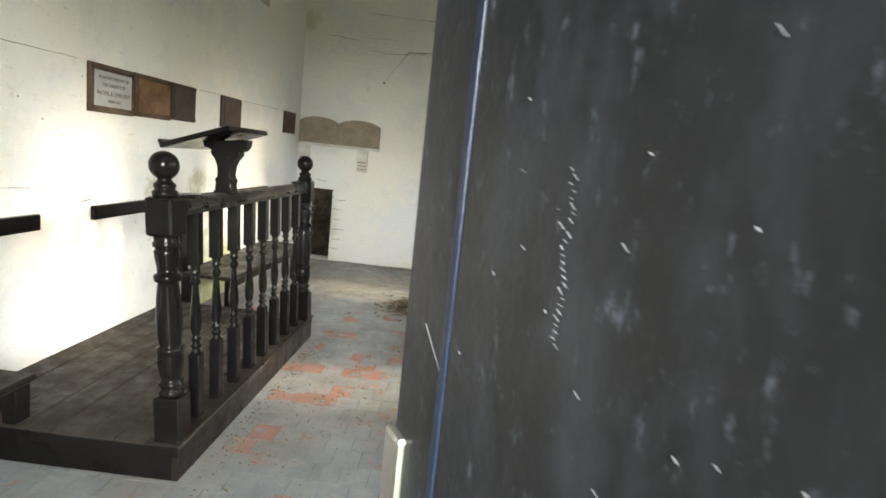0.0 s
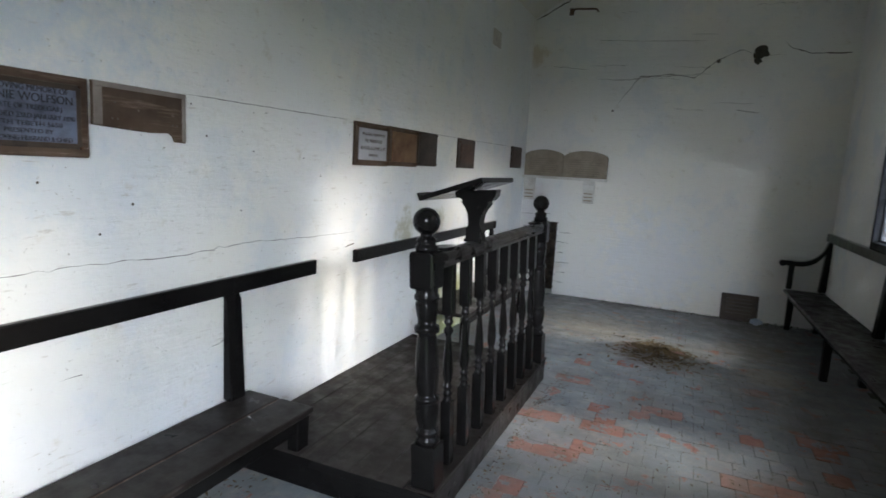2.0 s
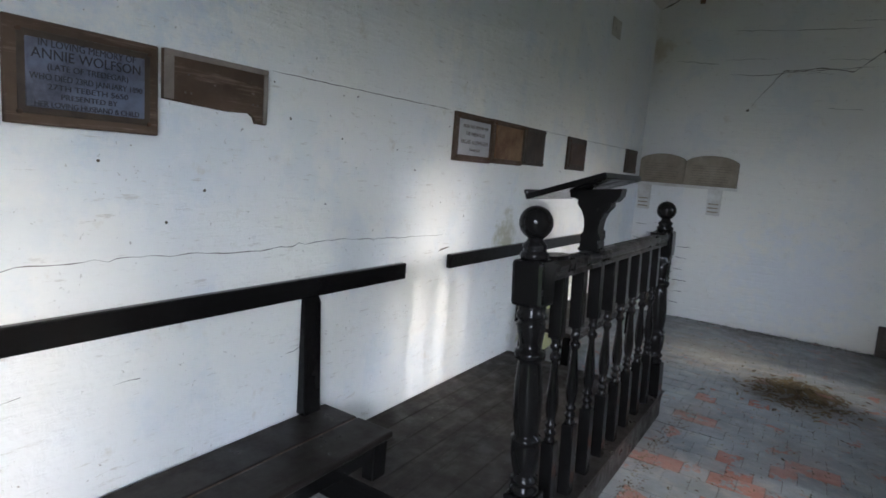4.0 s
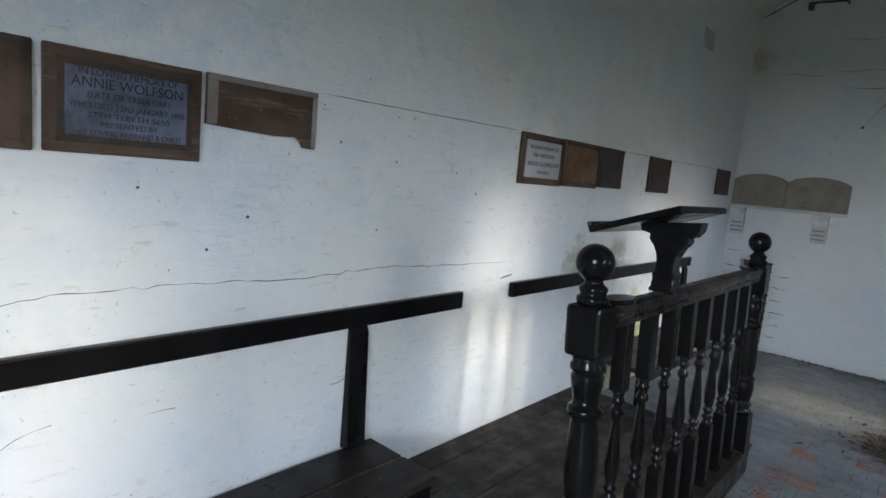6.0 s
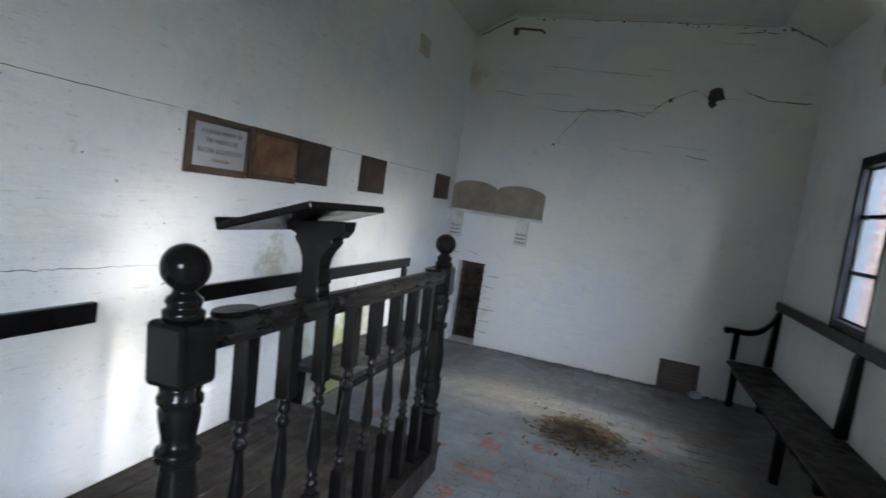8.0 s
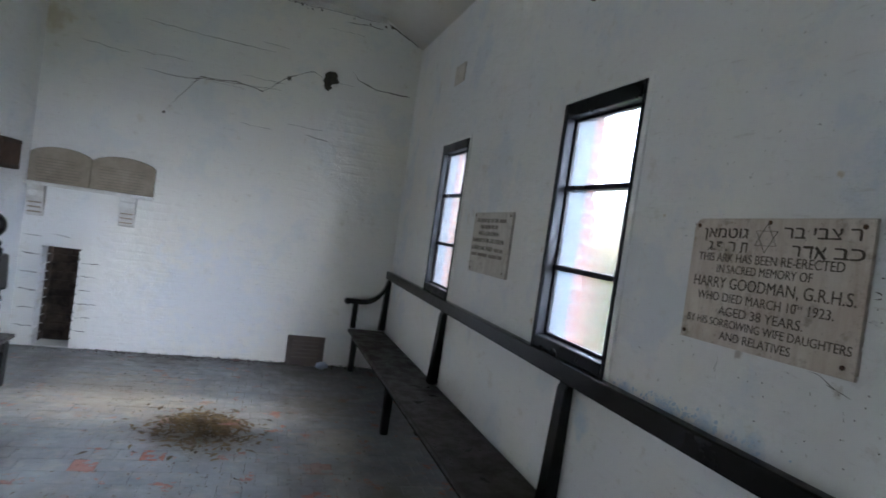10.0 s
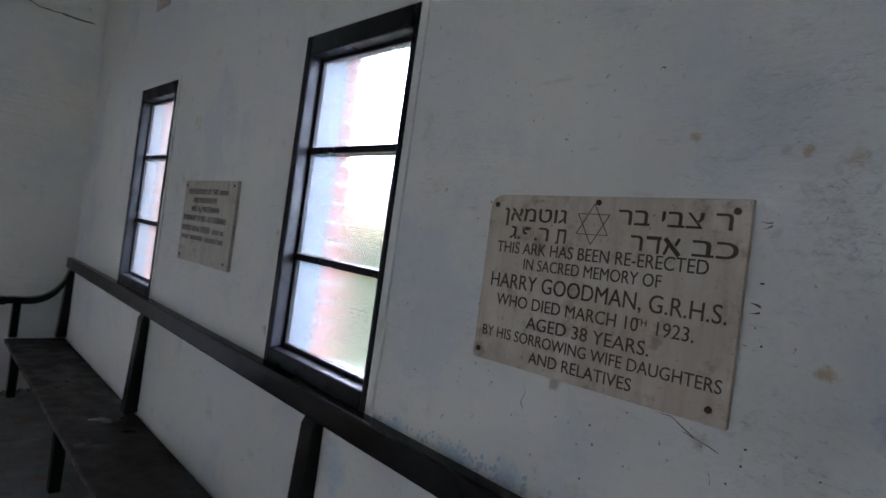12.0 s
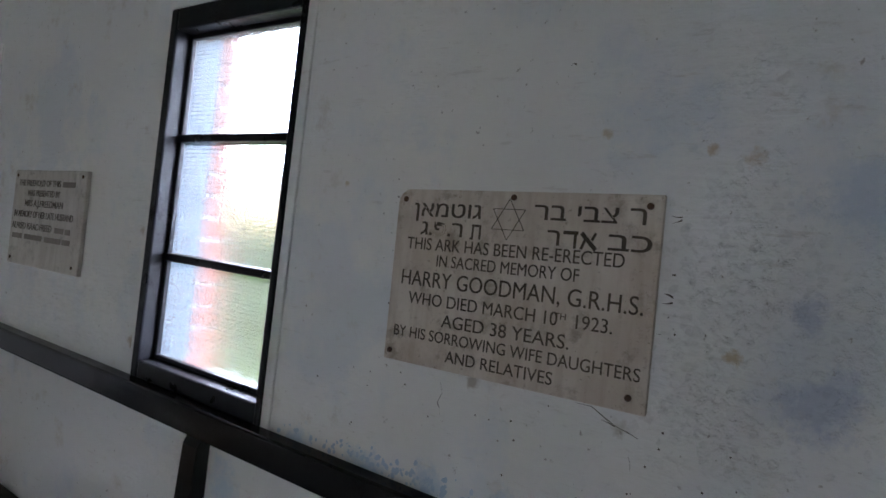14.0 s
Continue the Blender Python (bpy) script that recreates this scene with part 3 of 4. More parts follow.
# ---- benches ----
def bench_leg(parent, x0, x1, y, h, half=0.028):
    """A board leg, waisted, with a foot."""
    m, w = (x0 + x1) / 2, (x1 - x0) / 2
    part("leg", prism([(m - w * 0.85, 0), (m + w * 0.85, 0), (m + w, h), (m - w, h)], "y", y - half, y + half, 0.004), BLACK, parent)



def wall_bench(name, label, wall, s, front, y0, y1, h, rail_y, rail_z, rail_off, posts, legs, planks=2, post_half=0.046, rail_h=0.080, leg_half=0.040, leg_in=0.014):
    """s: +1 where the bench faces +x. Seat planks on board legs, leaning posts and a back rail on the wall."""
    b = thing(name, ((wall + front) / 2, (y0 + y1) / 2, 0), label, "bench")
    ox, oy = b.location[:2]
    lo, hi = sorted((wall + s * 0.012, front))
    n = planks
    for k in range(n):
        a, c = lo + (hi - lo) * k / n, lo + (hi - lo) * (k + 1) / n
        part("seat_plank", box(a + 0.002 - ox, c - 0.002 - ox, y0 - oy, y1 - oy, h - 0.03, h, 0.009, segs=3), SEAT, b)
    if n > 1:
        part("worn_joint", box((lo + hi) / 2 - 0.003 - ox, (lo + hi) / 2 + 0.003 - ox, y0 + 0.01 - oy, y1 - 0.012 - oy, h - 0.008, h - 0.0025), OAK, b, "bare pale worn board joint")
    part("apron", box(*sorted((front - s * (leg_in + 0.030) - ox, front - s * (leg_in + 0.005) - ox)), y0 + 0.04 - oy, legs[-1] - leg_half - 0.002 - oy, h - 0.095, h - 0.0305, 0.003), BLACK, b)
    for y in legs:
        bench_leg(b, *sorted((front - s * leg_in - ox, front - s * (leg_in + 0.06) - ox)), y - oy, h - 0.0305, leg_half)
        bench_leg(b, *sorted((wall + s * 0.02 - ox, wall + s * 0.08 - ox)), y - oy, h - 0.0305, leg_half)
    for y in posts:
        top, low = wall + s * rail_off, wall + s * (rail_off + 0.035)
        bm = prism([(wall + s * 0.004 - ox, h + 0.001), (low + s * 0.006 - ox, h + 0.001), (low - ox, h + 0.08), (top + s * 0.014 - ox, rail_z - rail_h - 0.028), (top - ox, rail_z - rail_h), (wall + s * 0.004 - ox, rail_z - rail_h)], "y", y - post_half - oy, y + post_half - oy, 0.004)
        part("back_post", bm, BLACK, b)
    part("back_rail", box(*sorted((wall + s * 0.003 - ox, wall + s * (rail_off + 0.022) - ox)), rail_y[0] - oy, rail_y[1] - oy, rail_z - rail_h, rail_z, 0.006), BLACK, b)
    return b


wall_bench("bench", "long black timber wall bench with a worn two-plank seat", XL, 1, -1.745, YF + 0.02, 1.545, 0.332, (YF + 0.02, 2.045), 0.906, 0.012, (-0.45, 1.435), (-0.9, 0.3, 1.485))
wall_bench("bench", "short black timber wall bench behind the platform", XL, 1, -1.72, 3.42, 5.18, 0.345, (2.45, 5.18), 0.914, 0.012, (3.46, 5.10), (3.50, 5.08))
rb = wall_bench("bench", "long dark timber wall bench with a scrolled arm under the windows", XR, -1, 0.748, -0.55, 6.13, 0.408, (-0.55, 6.21), 1.000, 0.030, (0.90, 2.685, 4.37, 6.165), (0.85, 2.63, 4.475, 6.09), 1, 0.035, 0.078, 0.028, 0.045)
ox, oy = rb.location[:2]
arm = [(1.09, 0.89), (1.06, 0.80), (1.01, 0.735), (0.95, 0.695), (0.89, 0.678), (0.83, 0.674), (0.77, 0.676), (0.712, 0.672)]
up = curve_pts([(x - ox, 0, z) for x, z in arm], 5)
outline = [(p.x, p.z + 0.024) for p in up] + [(p.x, p.z - 0.024) for p in up[::-1]]
part("arm", prism(outline, "y", 6.135 - oy, 6.195 - oy), BLACK, rb, "scrolled black arm")
knob = part("arm_knob", lathe([(-0.034, 0.02), (-0.03, 0.03), (0.03, 0.03), (0.034, 0.02)], 16), BLACK, rb)
knob.matrix_local = pose(0.715 - ox, 6.165 - oy, 0.671, 90)
part("arm_post", box(0.775 - ox, 0.825 - ox, 6.14 - oy, 6.19 - oy, 0.409, 0.652, 0.004), BLACK, rb)


# ---- memorials ----
def letters(body, size, mat, parent, name, at, width=None, depth=0.0012, bold=0.0):
    """Lettering in the u, v plane of a plaque whose front looks along +w."""
    cu = bpy.data.curves.new(name, "FONT")
    cu.body, cu.size, cu.align_x, cu.align_y, cu.extrude, cu.resolution_u = body, size, "CENTER", "CENTER", depth, 5
    cu.offset = bold
    tmp = new("tmp", cu)
    bpy.context.view_layer.update()
    data = bpy.data.meshes.new_from_object(tmp.evaluated_get(bpy.context.evaluated_depsgraph_get()))
    w = max((v.co.x for v in data.vertices), default=1) - min((v.co.x for v in data.vertices), default=0)
    bpy.data.objects.remove(tmp)
    k = (width / w) if width and w else 1.0
    data.transform(Matrix.Translation(at) @ Matrix.Diagonal((k, 1, 1, 1)))
    data.materials.clear()
    data.materials.append(mat)
    ob = new(name, data)
    ob.parent = parent
    return ob


def wall_pose(side, y, z, tilt=0.0):
    """Local x runs to the reader's right, y up, z out of the wall."""
    if side == "left":
        return Matrix.Translation((XL, y, z)) @ Matrix(((0, 0, 1, 0), (1, 0, 0, 0), (0, 1, 0, 0), (0, 0, 0, 1))) @ Matrix.Rotation(radians(tilt), 4, "Z")
    if side == "right":
        return Matrix.Translation((XR, y, z)) @ Matrix(((0, 0, -1, 0), (-1, 0, 0, 0), (0, 1, 0, 0), (0, 0, 0, 1))) @ Matrix.Rotation(radians(tilt), 4, "Z")
    return Matrix.Translation((y, YB, z)) @ Matrix(((1, 0, 0, 0), (0, 0, -1, 0), (0, 1, 0, 0), (0, 0, 0, 1))) @ Matrix.Rotation(radians(tilt), 4, "Z")


def plaque(name, side, u0, u1, v0, v1, label, backing, plate=None, margin=0.03, thick=0.018, tilt=0.0, screws=True):
    p = tagged(new(name), label, "plaque", "wall memorials")
    p.matrix_world = wall_pose(side, (u0 + u1) / 2, (v0 + v1) / 2, tilt)
    w, h = abs(u1 - u0) / 2, (v1 - v0) / 2
    part("backboard", box(-w, w, -h, h, 0.0005, thick, 0.004), backing, p)
    if plate is SHEENPLATE:
        part("plate_rim", box(-w + margin, w - margin, -h + margin, h - margin, thick, thick + 0.004, 0.002), DARKPLATE, p)
        margin += 0.017
    if plate:
        part("plate", box(-w + margin, w - margin, -h + margin, h - margin, thick, thick + 0.006, 0.0025), plate, p)
    if screws:
        for sx in (-1, 1):
            for sy in (-1, 1):
                part("screw", lathe([(thick, 0.006), (thick + 0.0085, 0.006), (thick + 0.0095, 0.004)], 10, None, sx * (w - margin * 0.6 - 0.004), sy * (h - margin * 0.6 - 0.004)), IRON, p)
    return p, w, h


a1, w, h = plaque("memorial_plaque", "left", 0.398, 0.782, 1.412, 1.668, "tarnished metal memorial plate with painted blue sky sheen on a weathered oak board", OAK, SHEENPLATE, 0.027)
for v, size, body, wd in ((0.074, 0.026, "IN LOVING MEMORY OF", 0.24), (0.047, 0.036, "ANNIE WOLFSON", 0.27), (0.018, 0.022, "(LATE OF TREDEGAR)", 0.20), (-0.008, 0.022, "WHO DIED 23RD JANUARY 1890", 0.28), (-0.031, 0.020, "27TH TEBETH 5650", 0.20), (-0.053, 0.019, "PRESENTED BY", 0.14), (-0.075, 0.020, "HER LOVING HUSBAND & CHILD", 0.26)):
    letters(body, size, NAVYINK, a1, "lettering", (0, v, 0.0245), wd, 0.0012, 0.0)
plaque("memorial_plaque", "left", -0.02, 0.378, 1.410, 1.668, "dark bronze memorial plate on an oak board", DARKPLATE, REDBROWN, 0.022)
em = tagged(new("empty_mount"), "bare broken oak board where a plaque is missing", "plaque", "wall memorials")
em.matrix_world = wall_pose("left", 0.988, 1.576)
part("backboard", prism([(-0.19, 0.094), (0.19, 0.094), (0.19, -0.094), (0.145, -0.092), (0.137, -0.072), (0.118, -0.060), (0.04, -0.064), (-0.05, -0.060), (-0.19, -0.052)], "z", 0.0005, 0.016, 0.002), OAK, em)
part("board_edge", box(-0.19, 0.19, 0.076, 0.094, 0.0162, 0.021, 0.002), WEATHERED, em, "grey weathered edge strip")
part("board_edge", box(-0.19, -0.158, -0.05, 0.0755, 0.0162, 0.020, 0.002), WEATHERED, em, "grey weathered edge strip")
part("board_edge", box(0.172, 0.19, -0.09, 0.0755, 0.0162, 0.020, 0.002), WEATHERED, em, "grey weathered edge strip")
for u, v in ((-0.12, -0.025), (-0.10, -0.025), (0.13, -0.03), (0.15, -0.03), (-0.11, 0.03)):
    part("screw_hole", lathe([(0.0155, 0.004), (0.0166, 0.004)], 8, None, u, v), CRACK, em)
b1, w, h = plaque("memorial_plaque", "left", 2.415, 2.822, 1.427, 1.687, "white marble memorial plate on an oak board", OAK, PALEMARBLE, 0.035)
for v, size, body, wd in ((0.060, 0.026, "IN SACRED MEMORY OF", 0.27), (0.020, 0.030, "THE PARENTS OF", 0.21), (-0.024, 0.032, "RACHEL & LEWIS LEVY", 0.30), (-0.066, 0.020, "TISHRI 5652", 0.12)):
    letters(body, size, INK, b1, "lettering", (0, v, 0.0242), wd)
plaque("memorial_plaque", "left", 2.836, 3.255, 1.432, 1.690, "tarnished brass memorial plate on an oak board", OAK, BRASS, 0.03)
plaque("memorial_plaque", "left", 3.266, 3.60, 1.442, 1.690, "dark bronze memorial plate", DARKPLATE, DARKPLATE, 0.02)
plaque("memorial_plaque", "left", 4.043, 4.443, 1.441, 1.694, "red-brown wooden memorial board in a dark frame", DARKPLATE, REDBROWN, 0.045)
plaque("memorial_plaque", "left", 5.615, 6.005, 1.473, 1.708, "small red-brown wooden memorial board", DARKPLATE, REDBROWN, 0.035)

c1 = tagged(new("memorial_tablet"), "stained white marble tablet with black Hebrew and English lettering", "plaque", "wall memorials")
c1.matrix_world = wall_pose("right", 1.816, 1.443, 1.2)
W, H = 0.277, 0.185
pts = [(-W, -H), (W, -H), (W, H), (-W + 0.03, H)] + [(-W + 0.03 - 0.03 * math.sin(a), H - 0.03 + 0.03 * math.cos(a)) for a in (0.4, 0.8, 1.2)] + [(-W, H - 0.03)]
part("slab", prism(pts, "z", 0.0005, 0.014, 0.002), MARBLE, c1)
for v, u, size, body, wd in ((0.068, -0.0105, 0.036, "THIS ARK HAS BEEN RE-ERECTED", 0.463), (0.035, -0.011, 0.034, "IN SACRED MEMORY OF", 0.306), (-0.006, 0.0045, 0.046, "HARRY GOODMAN, G.R.H.S.", 0.507), (-0.0475, -0.007, 0.036, "WHO DIED MARCH 10   1923.", 0.436), (-0.0865, 0.0, 0.037, "AGED 38 YEARS.", 0.273), (-0.121, 0.0035, 0.033, "BY HIS SORROWING WIFE DAUGHTERS", 0.519), (-0.1565, -0.0045, 0.034, "AND RELATIVES", 0.231)):
    letters(body, size, INK, c1, "lettering", (u, v, 0.0142), wd, 0.0008, 0.0)
letters("TH", 0.017, INK, c1, "lettering", (0.115, -0.041, 0.0142), 0.022, 0.0008)
for u, v, body, wd in ((-0.1505, 0.142, "גוטמאן", 0.163), (-0.158, 0.103, "ר.פ.ג", 0.102), (0.1495, 0.147, "ר צבי בר", 0.205), (0.089, 0.101, "ר", 0.024), (0.227, 0.100, "כב", 0.074)):
    letters(body[::-1], 0.046, INK, c1, "lettering", (u, v, 0.0142), wd, 0.0008, 0.0003)


def strokes(lines, at):
    """Broad-pen strokes of one letter: (u, v, u, v, breadth)."""
    bm = bmesh.new()
    for a, b, c, d, w in lines:
        box(-0.5, 0.5, -0.5, 0.5, 0, 0.0016, bm=bm)
        m = Matrix.Translation(((a + c) / 2 + at[0], (b + d) / 2 + at[1], 0.0135)) @ Matrix.Rotation(math.atan2(d - b, c - a), 4, "Z") @ Matrix.Diagonal((math.hypot(c - a, d - b), w, 1, 1))
        bmesh.ops.transform(bm, matrix=m, verts=bm.verts[-8:])
    part("lettering", bm, INK, c1)


strokes([(-0.014, 0.012, 0.014, 0.012, 0.0065), (0.009, 0.013, 0.009, -0.016, 0.005)], (0.120, 0.100))
strokes([(-0.014, 0.014, 0.014, -0.015, 0.0075), (0.012, 0.015, 0.006, 0.002, 0.005), (-0.006, 0.004, -0.013, -0.015, 0.005)], (0.154, 0.099))
strokes([(-0.010, 0.012, 0.010, 0.012, 0.005), (0.009, 0.013, 0.009, -0.015, 0.004), (-0.007, 0.012, -0.008, -0.014, 0.004), (-0.013, -0.014, -0.006, -0.014, 0.004)], (-0.077, 0.102))
for s in (0, 1):
    ring = [Vector((0.040 * math.sin(k * 2 * math.pi / 3 + s * math.pi), 0.040 * math.cos(k * 2 * math.pi / 3 + s * math.pi), 0.0146)) for k in range(3)]
    bm = bmesh.new()
    for k in range(3):
        tube([ring[k], ring[(k + 1) % 3]], 0.0009, 4, bm)
    star = part("star", bm, INK, c1)
    star.location = (-0.008, 0.130, 0)
for u, v in ((-W + 0.02, H - 0.022), (W - 0.022, H - 0.02), (0, H - 0.012), (-W + 0.015, -H + 0.02), (W - 0.03, -H + 0.025)):
    part("fixing", lathe([(0.013, 0.006), (0.0165, 0.006), (0.018, 0.003)], 10, None, u, v), IRON, c1)

d1 = tagged(new("memorial_tablet"), "stained stone tablet with faded black lettering", "plaque", "wall memorials")
d1.matrix_world = wall_pose("right", 3.758, 1.439, 0.8)
part("slab", box(-0.289, 0.289, -0.186, 0.186, 0.0005, 0.016, 0.003), GREYSTONE, d1)
for v, u, size, body, wd in ((0.1345, -0.072, 0.034, "THE FREEHOLD OF THIS", 0.35), (0.0955, -0.03, 0.034, "WAS PRESENTED BY", 0.268), (0.0555, -0.022, 0.036, "MRS A.J.FREEDMAN", 0.313), (0.0125, -0.022, 0.036, "IN MEMORY OF HER LATE HUSBAND", 0.485), (-0.0345, -0.103, 0.036, "ALFRED ISAAC FREED", 0.34)):
    letters(body, size, INK, d1, "lettering", (u, v, 0.0162), wd, 0.0008, 0.0002)
for u, v, wd in ((0.165, 0.1345, 0.095), (0.125, -0.036, 0.07), (0.19, -0.037, 0.04), (-0.22, -0.074, 0.09), (-0.08, -0.074, 0.15), (0.08, -0.075, 0.13), (0.185, -0.075, 0.06)):
    part("worn_line", box(u - wd / 2, u + wd / 2, v - 0.010, v + 0.010, 0.0158, 0.0166), WEATHERED, d1)
for u, v in ((-0.265, 0.165), (0.262, 0.165), (0.245, -0.16), (-0.262, -0.163)):
    part("fixing", lathe([(0.0155, 0.006), (0.0185, 0.006), (0.0195, 0.003)], 10, None, u, v), IRON, d1)

# ---- end wall things ----
tab = tagged(new("stone_tablets"), "pair of round-topped sandstone tablets on a white shelf", "tablets")
tab.matrix_world = Matrix.Translation((0, YB, 0))
for x0, x1 in ((-2.132, -1.672), (-1.668, -1.172)):
    c, r = (x0 + x1) / 2, (x1 - x0) / 2
    top = [(c + r * math.cos(a), 1.640 + 0.07 * max(0, math.cos((a - math.pi / 2) * 1.0)) ** 1.3) for a in [radians(v) for v in range(0, 181, 12)]]
    t = part("tablet", prism([(x0, 1.402), (x1, 1.402)] + top, "y", -0.055, -0.002, 0.004), SAND, tab)
    for k in range(8):
        part("worn_line", box(c - r * 0.75, c + r * random.uniform(0.45, 0.75), -0.0565, -0.0545, 1.425 + k * 0.025, 1.430 + k * 0.025), SAND2, t)
shelf = tagged(new("wall_shelf"), "white painted shelf on two moulded corbels", "shelf")
shelf.matrix_world = Matrix.Translation((0, YB, 0))
part("board", box(XL + 0.004, -1.165, -0.105, -0.001, 1.372, 1.400, 0.004), WHITEWOOD, shelf)
for x in (-2.06, -1.36):
    prof = [(-0.001, 1.374), (-0.062, 1.374), (-0.062, 1.335), (-0.05, 1.325), (-0.052, 1.28), (-0.038, 1.24), (-0.03, 1.19), (-0.022, 1.15), (-0.02, 1.12), (-0.001, 1.11)]
    k = part("corbel", prism(prof, "x", x - 0.065, x + 0.065, 0.004), WHITEWOOD, shelf)
    for z in (1.14, 1.18, 1.22):
        part("bead", box(x - 0.05, x + 0.05, -0.046, -0.02, z, z + 0.012, 0.003), SAND, k)

# dark brown backing and inner bricks, plaster-coloured ones at the front of the jambs
alcove = tagged(new("alcove"), "narrow dark brown brick alcove open to the floor", "alcove", "", "structure")
part("backing", box(-2.03, -1.63, YB + 0.30, YB + 0.33, -0.09, 0.95), DARKBROWN, alcove)
for row in range(11):
    z = 0.004 + row * 0.078
    for k in range(2):
        o = 0.05 * (row % 2)
        part("brick", box(-1.99 + k * 0.17 + o, -1.99 + k * 0.17 + 0.16 + o, YB + 0.275 + random.uniform(-0.008, 0.008), YB + 0.2995, z, z + 0.066, 0.004, segs=1), DARKBROWN, alcove)
    for x, s in ((-1.985, 1), (-1.68, -1)):
        for k in range(2):
            part("brick", box(min(x, x + s * 0.014), max(x, x + s * 0.014), YB + 0.006 + k * 0.135, YB + 0.006 + k * 0.135 + 0.125, z, z + 0.066, 0.003, segs=1), WALL if k == 0 else DARKBROWN, alcove)

slab = tagged(new("leaning_plaque"), "dark bronze inscribed plate leaning on the end wall", "plaque")
slab.matrix_world = Matrix.Translation((0.325, YB - 0.085, 0.0)) @ Matrix.Rotation(radians(-14), 4, "X")
part("plate", box(-0.178, 0.178, -0.012, 0.012, 0.001, 0.285, 0.004), DARKPLATE, slab)
for k in range(5):
    part("worn_line", box(-0.13, 0.12, -0.0145, -0.0115, 0.075 + k * 0.038, 0.088 + k * 0.038), BROWNLINE, slab)
bag = bmesh.new()
bmesh.ops.create_icosphere(bag, subdivisions=3, radius=1.0)
for v in bag.verts:
    k = 1 + 0.35 * noise.noise(v.co * 2.3) + 0.2 * noise.noise(v.co * 6)
    v.co = Vector((v.co.x * 0.055 * k, v.co.y * 0.04 * k, max(0.0, 0.03 + v.co.z * 0.035 * k)))
bagob = tagged(mesh_object("plastic_bag", bag, copper_like("pale_blue_plastic", (0.35, 0.45, 0.6), (0.5, 0.55, 0.62), 0.35)), "crumpled pale blue plastic bag beside the leaning plate", "bag")
bagob.location = (0.49, YB - 0.15, 0.001)
tin = tagged(mesh_object("drinks_can", lathe([(0, 0.024), (0.006, 0.031), (0.10, 0.031), (0.112, 0.026), (0.115, 0.025)], 18), copper_like("red_can", (0.45, 0.03, 0.03), (0.35, 0.05, 0.04), 0.35, 0.4), True), "crushed red drinks can lying under the bench", "can")
tin.matrix_world = pose(1.0, 3.14, 0.032, 90, 0, 35)

# ---- wear on the walls ----
def crack(wall, plane, at, pts, width, jag=0.0035):
    """A jagged open crack along (u, z) points: on "x" walls u is y, on "y" walls u is x."""
    line = []
    for (u0, z0), (u1, z1) in zip(pts, pts[1:]):
        n = max(2, int(math.hypot(u1 - u0, z1 - z0) / 0.03))
        line += [(u0 + (u1 - u0) * k / n + random.gauss(0, jag * 0.7), z0 + (z1 - z0) * k / n + random.gauss(0, jag)) for k in range(n)]
    line.append(pts[-1])
    bm = bmesh.new()
    rows = []
    for k, (u, z) in enumerate(line):
        w = width * random.uniform(0.25, 1.0) * min(1, 6 * k / len(line) + 0.1, 6 * (1 - k / len(line)) + 0.05)
        rows.append([bm.verts.new((at, u, z + q * w) if plane == "x" else (u, at, z + q * w)) for q in (-0.5, 0.5)])
    for a, b in zip(rows, rows[1:]):
        bm.faces.new((a[0], b[0], b[1], a[1]))
    part("crack", bm, CRACK, wall)


B = YB - 0.0012
crack(wall_back, "y", B, [(-1.18, 2.18), (-0.92, 2.54), (-0.62, 2.56), (-0.37, 2.52), (-0.17, 2.70), (0.05, 2.80), (0.14, 2.76)], 0.012)
crack(wall_back, "y", B, [(-1.42, 2.52), (-1.1, 2.50), (-0.83, 2.53), (-0.2, 2.565)], 0.007)
crack(wall_back, "y", B, [(0.42, 2.87), (0.50, 2.80), (0.66, 2.75), (1.0, 2.75)], 0.016)
crack(wall_back, "y", B, [(0.05, 2.195), (0.27, 2.17)], 0.008)
crack(wall_back, "y", B, [(-1.46, 2.94), (-0.9, 2.91), (-0.3, 2.90)], 0.006)
crack(wall_back, "y", B, [(-1.9, 2.66), (-1.5, 2.62)], 0.005)
crack(wall_back, "y", B, [(-1.92, 0.98), (-1.78, 0.955)], 0.008)
for k in range(6):
    crack(wall_back, "y", B, [(-2.13, 0.17 + k * 0.155), (-1.99, 0.165 + k * 0.155)], 0.010)
    crack(wall_back, "y", B, [(-1.675, 0.15 + k * 0.12), (-1.58 + 0.03 * (k % 3), 0.147 + k * 0.12)], 0.008)
crack(wall_back, "y", B, [(XL + 0.02, 3.19), (XL + 0.2, 3.28), (XL + 0.42, 3.40)], 0.022)
crack(wall_back, "y", B, [(XR - 0.43, 3.41), (XR - 0.25, 3.33), (XR - 0.1, 3.25)], 0.022)
crack(wall_back, "y", B, [(-1.4, 3.40), (-0.2, 3.40), (0.7, 3.40)], 0.006)
crack(wall_back, "y", B, [(0.3, 3.33), (0.5, 3.345), (0.65, 3.34)], 0.010)
for k in range(9):
    u, z = random.uniform(-1.9, 0.6), random.uniform(2.15, 3.25)
    crack(wall_back, "y", B, [(u, z), (u + random.uniform(0.15, 0.5), z - random.uniform(0.0, 0.02))], 0.0035)
L = XL + 0.0012
crack(wall_left, "x", L, [(0.0, 0.99), (0.256, 1.022), (0.45, 1.049), (0.77, 1.047), (1.124, 1.032), (1.52, 1.047), (2.0, 1.03), (2.455, 1.023)], 0.0036, 0.003)
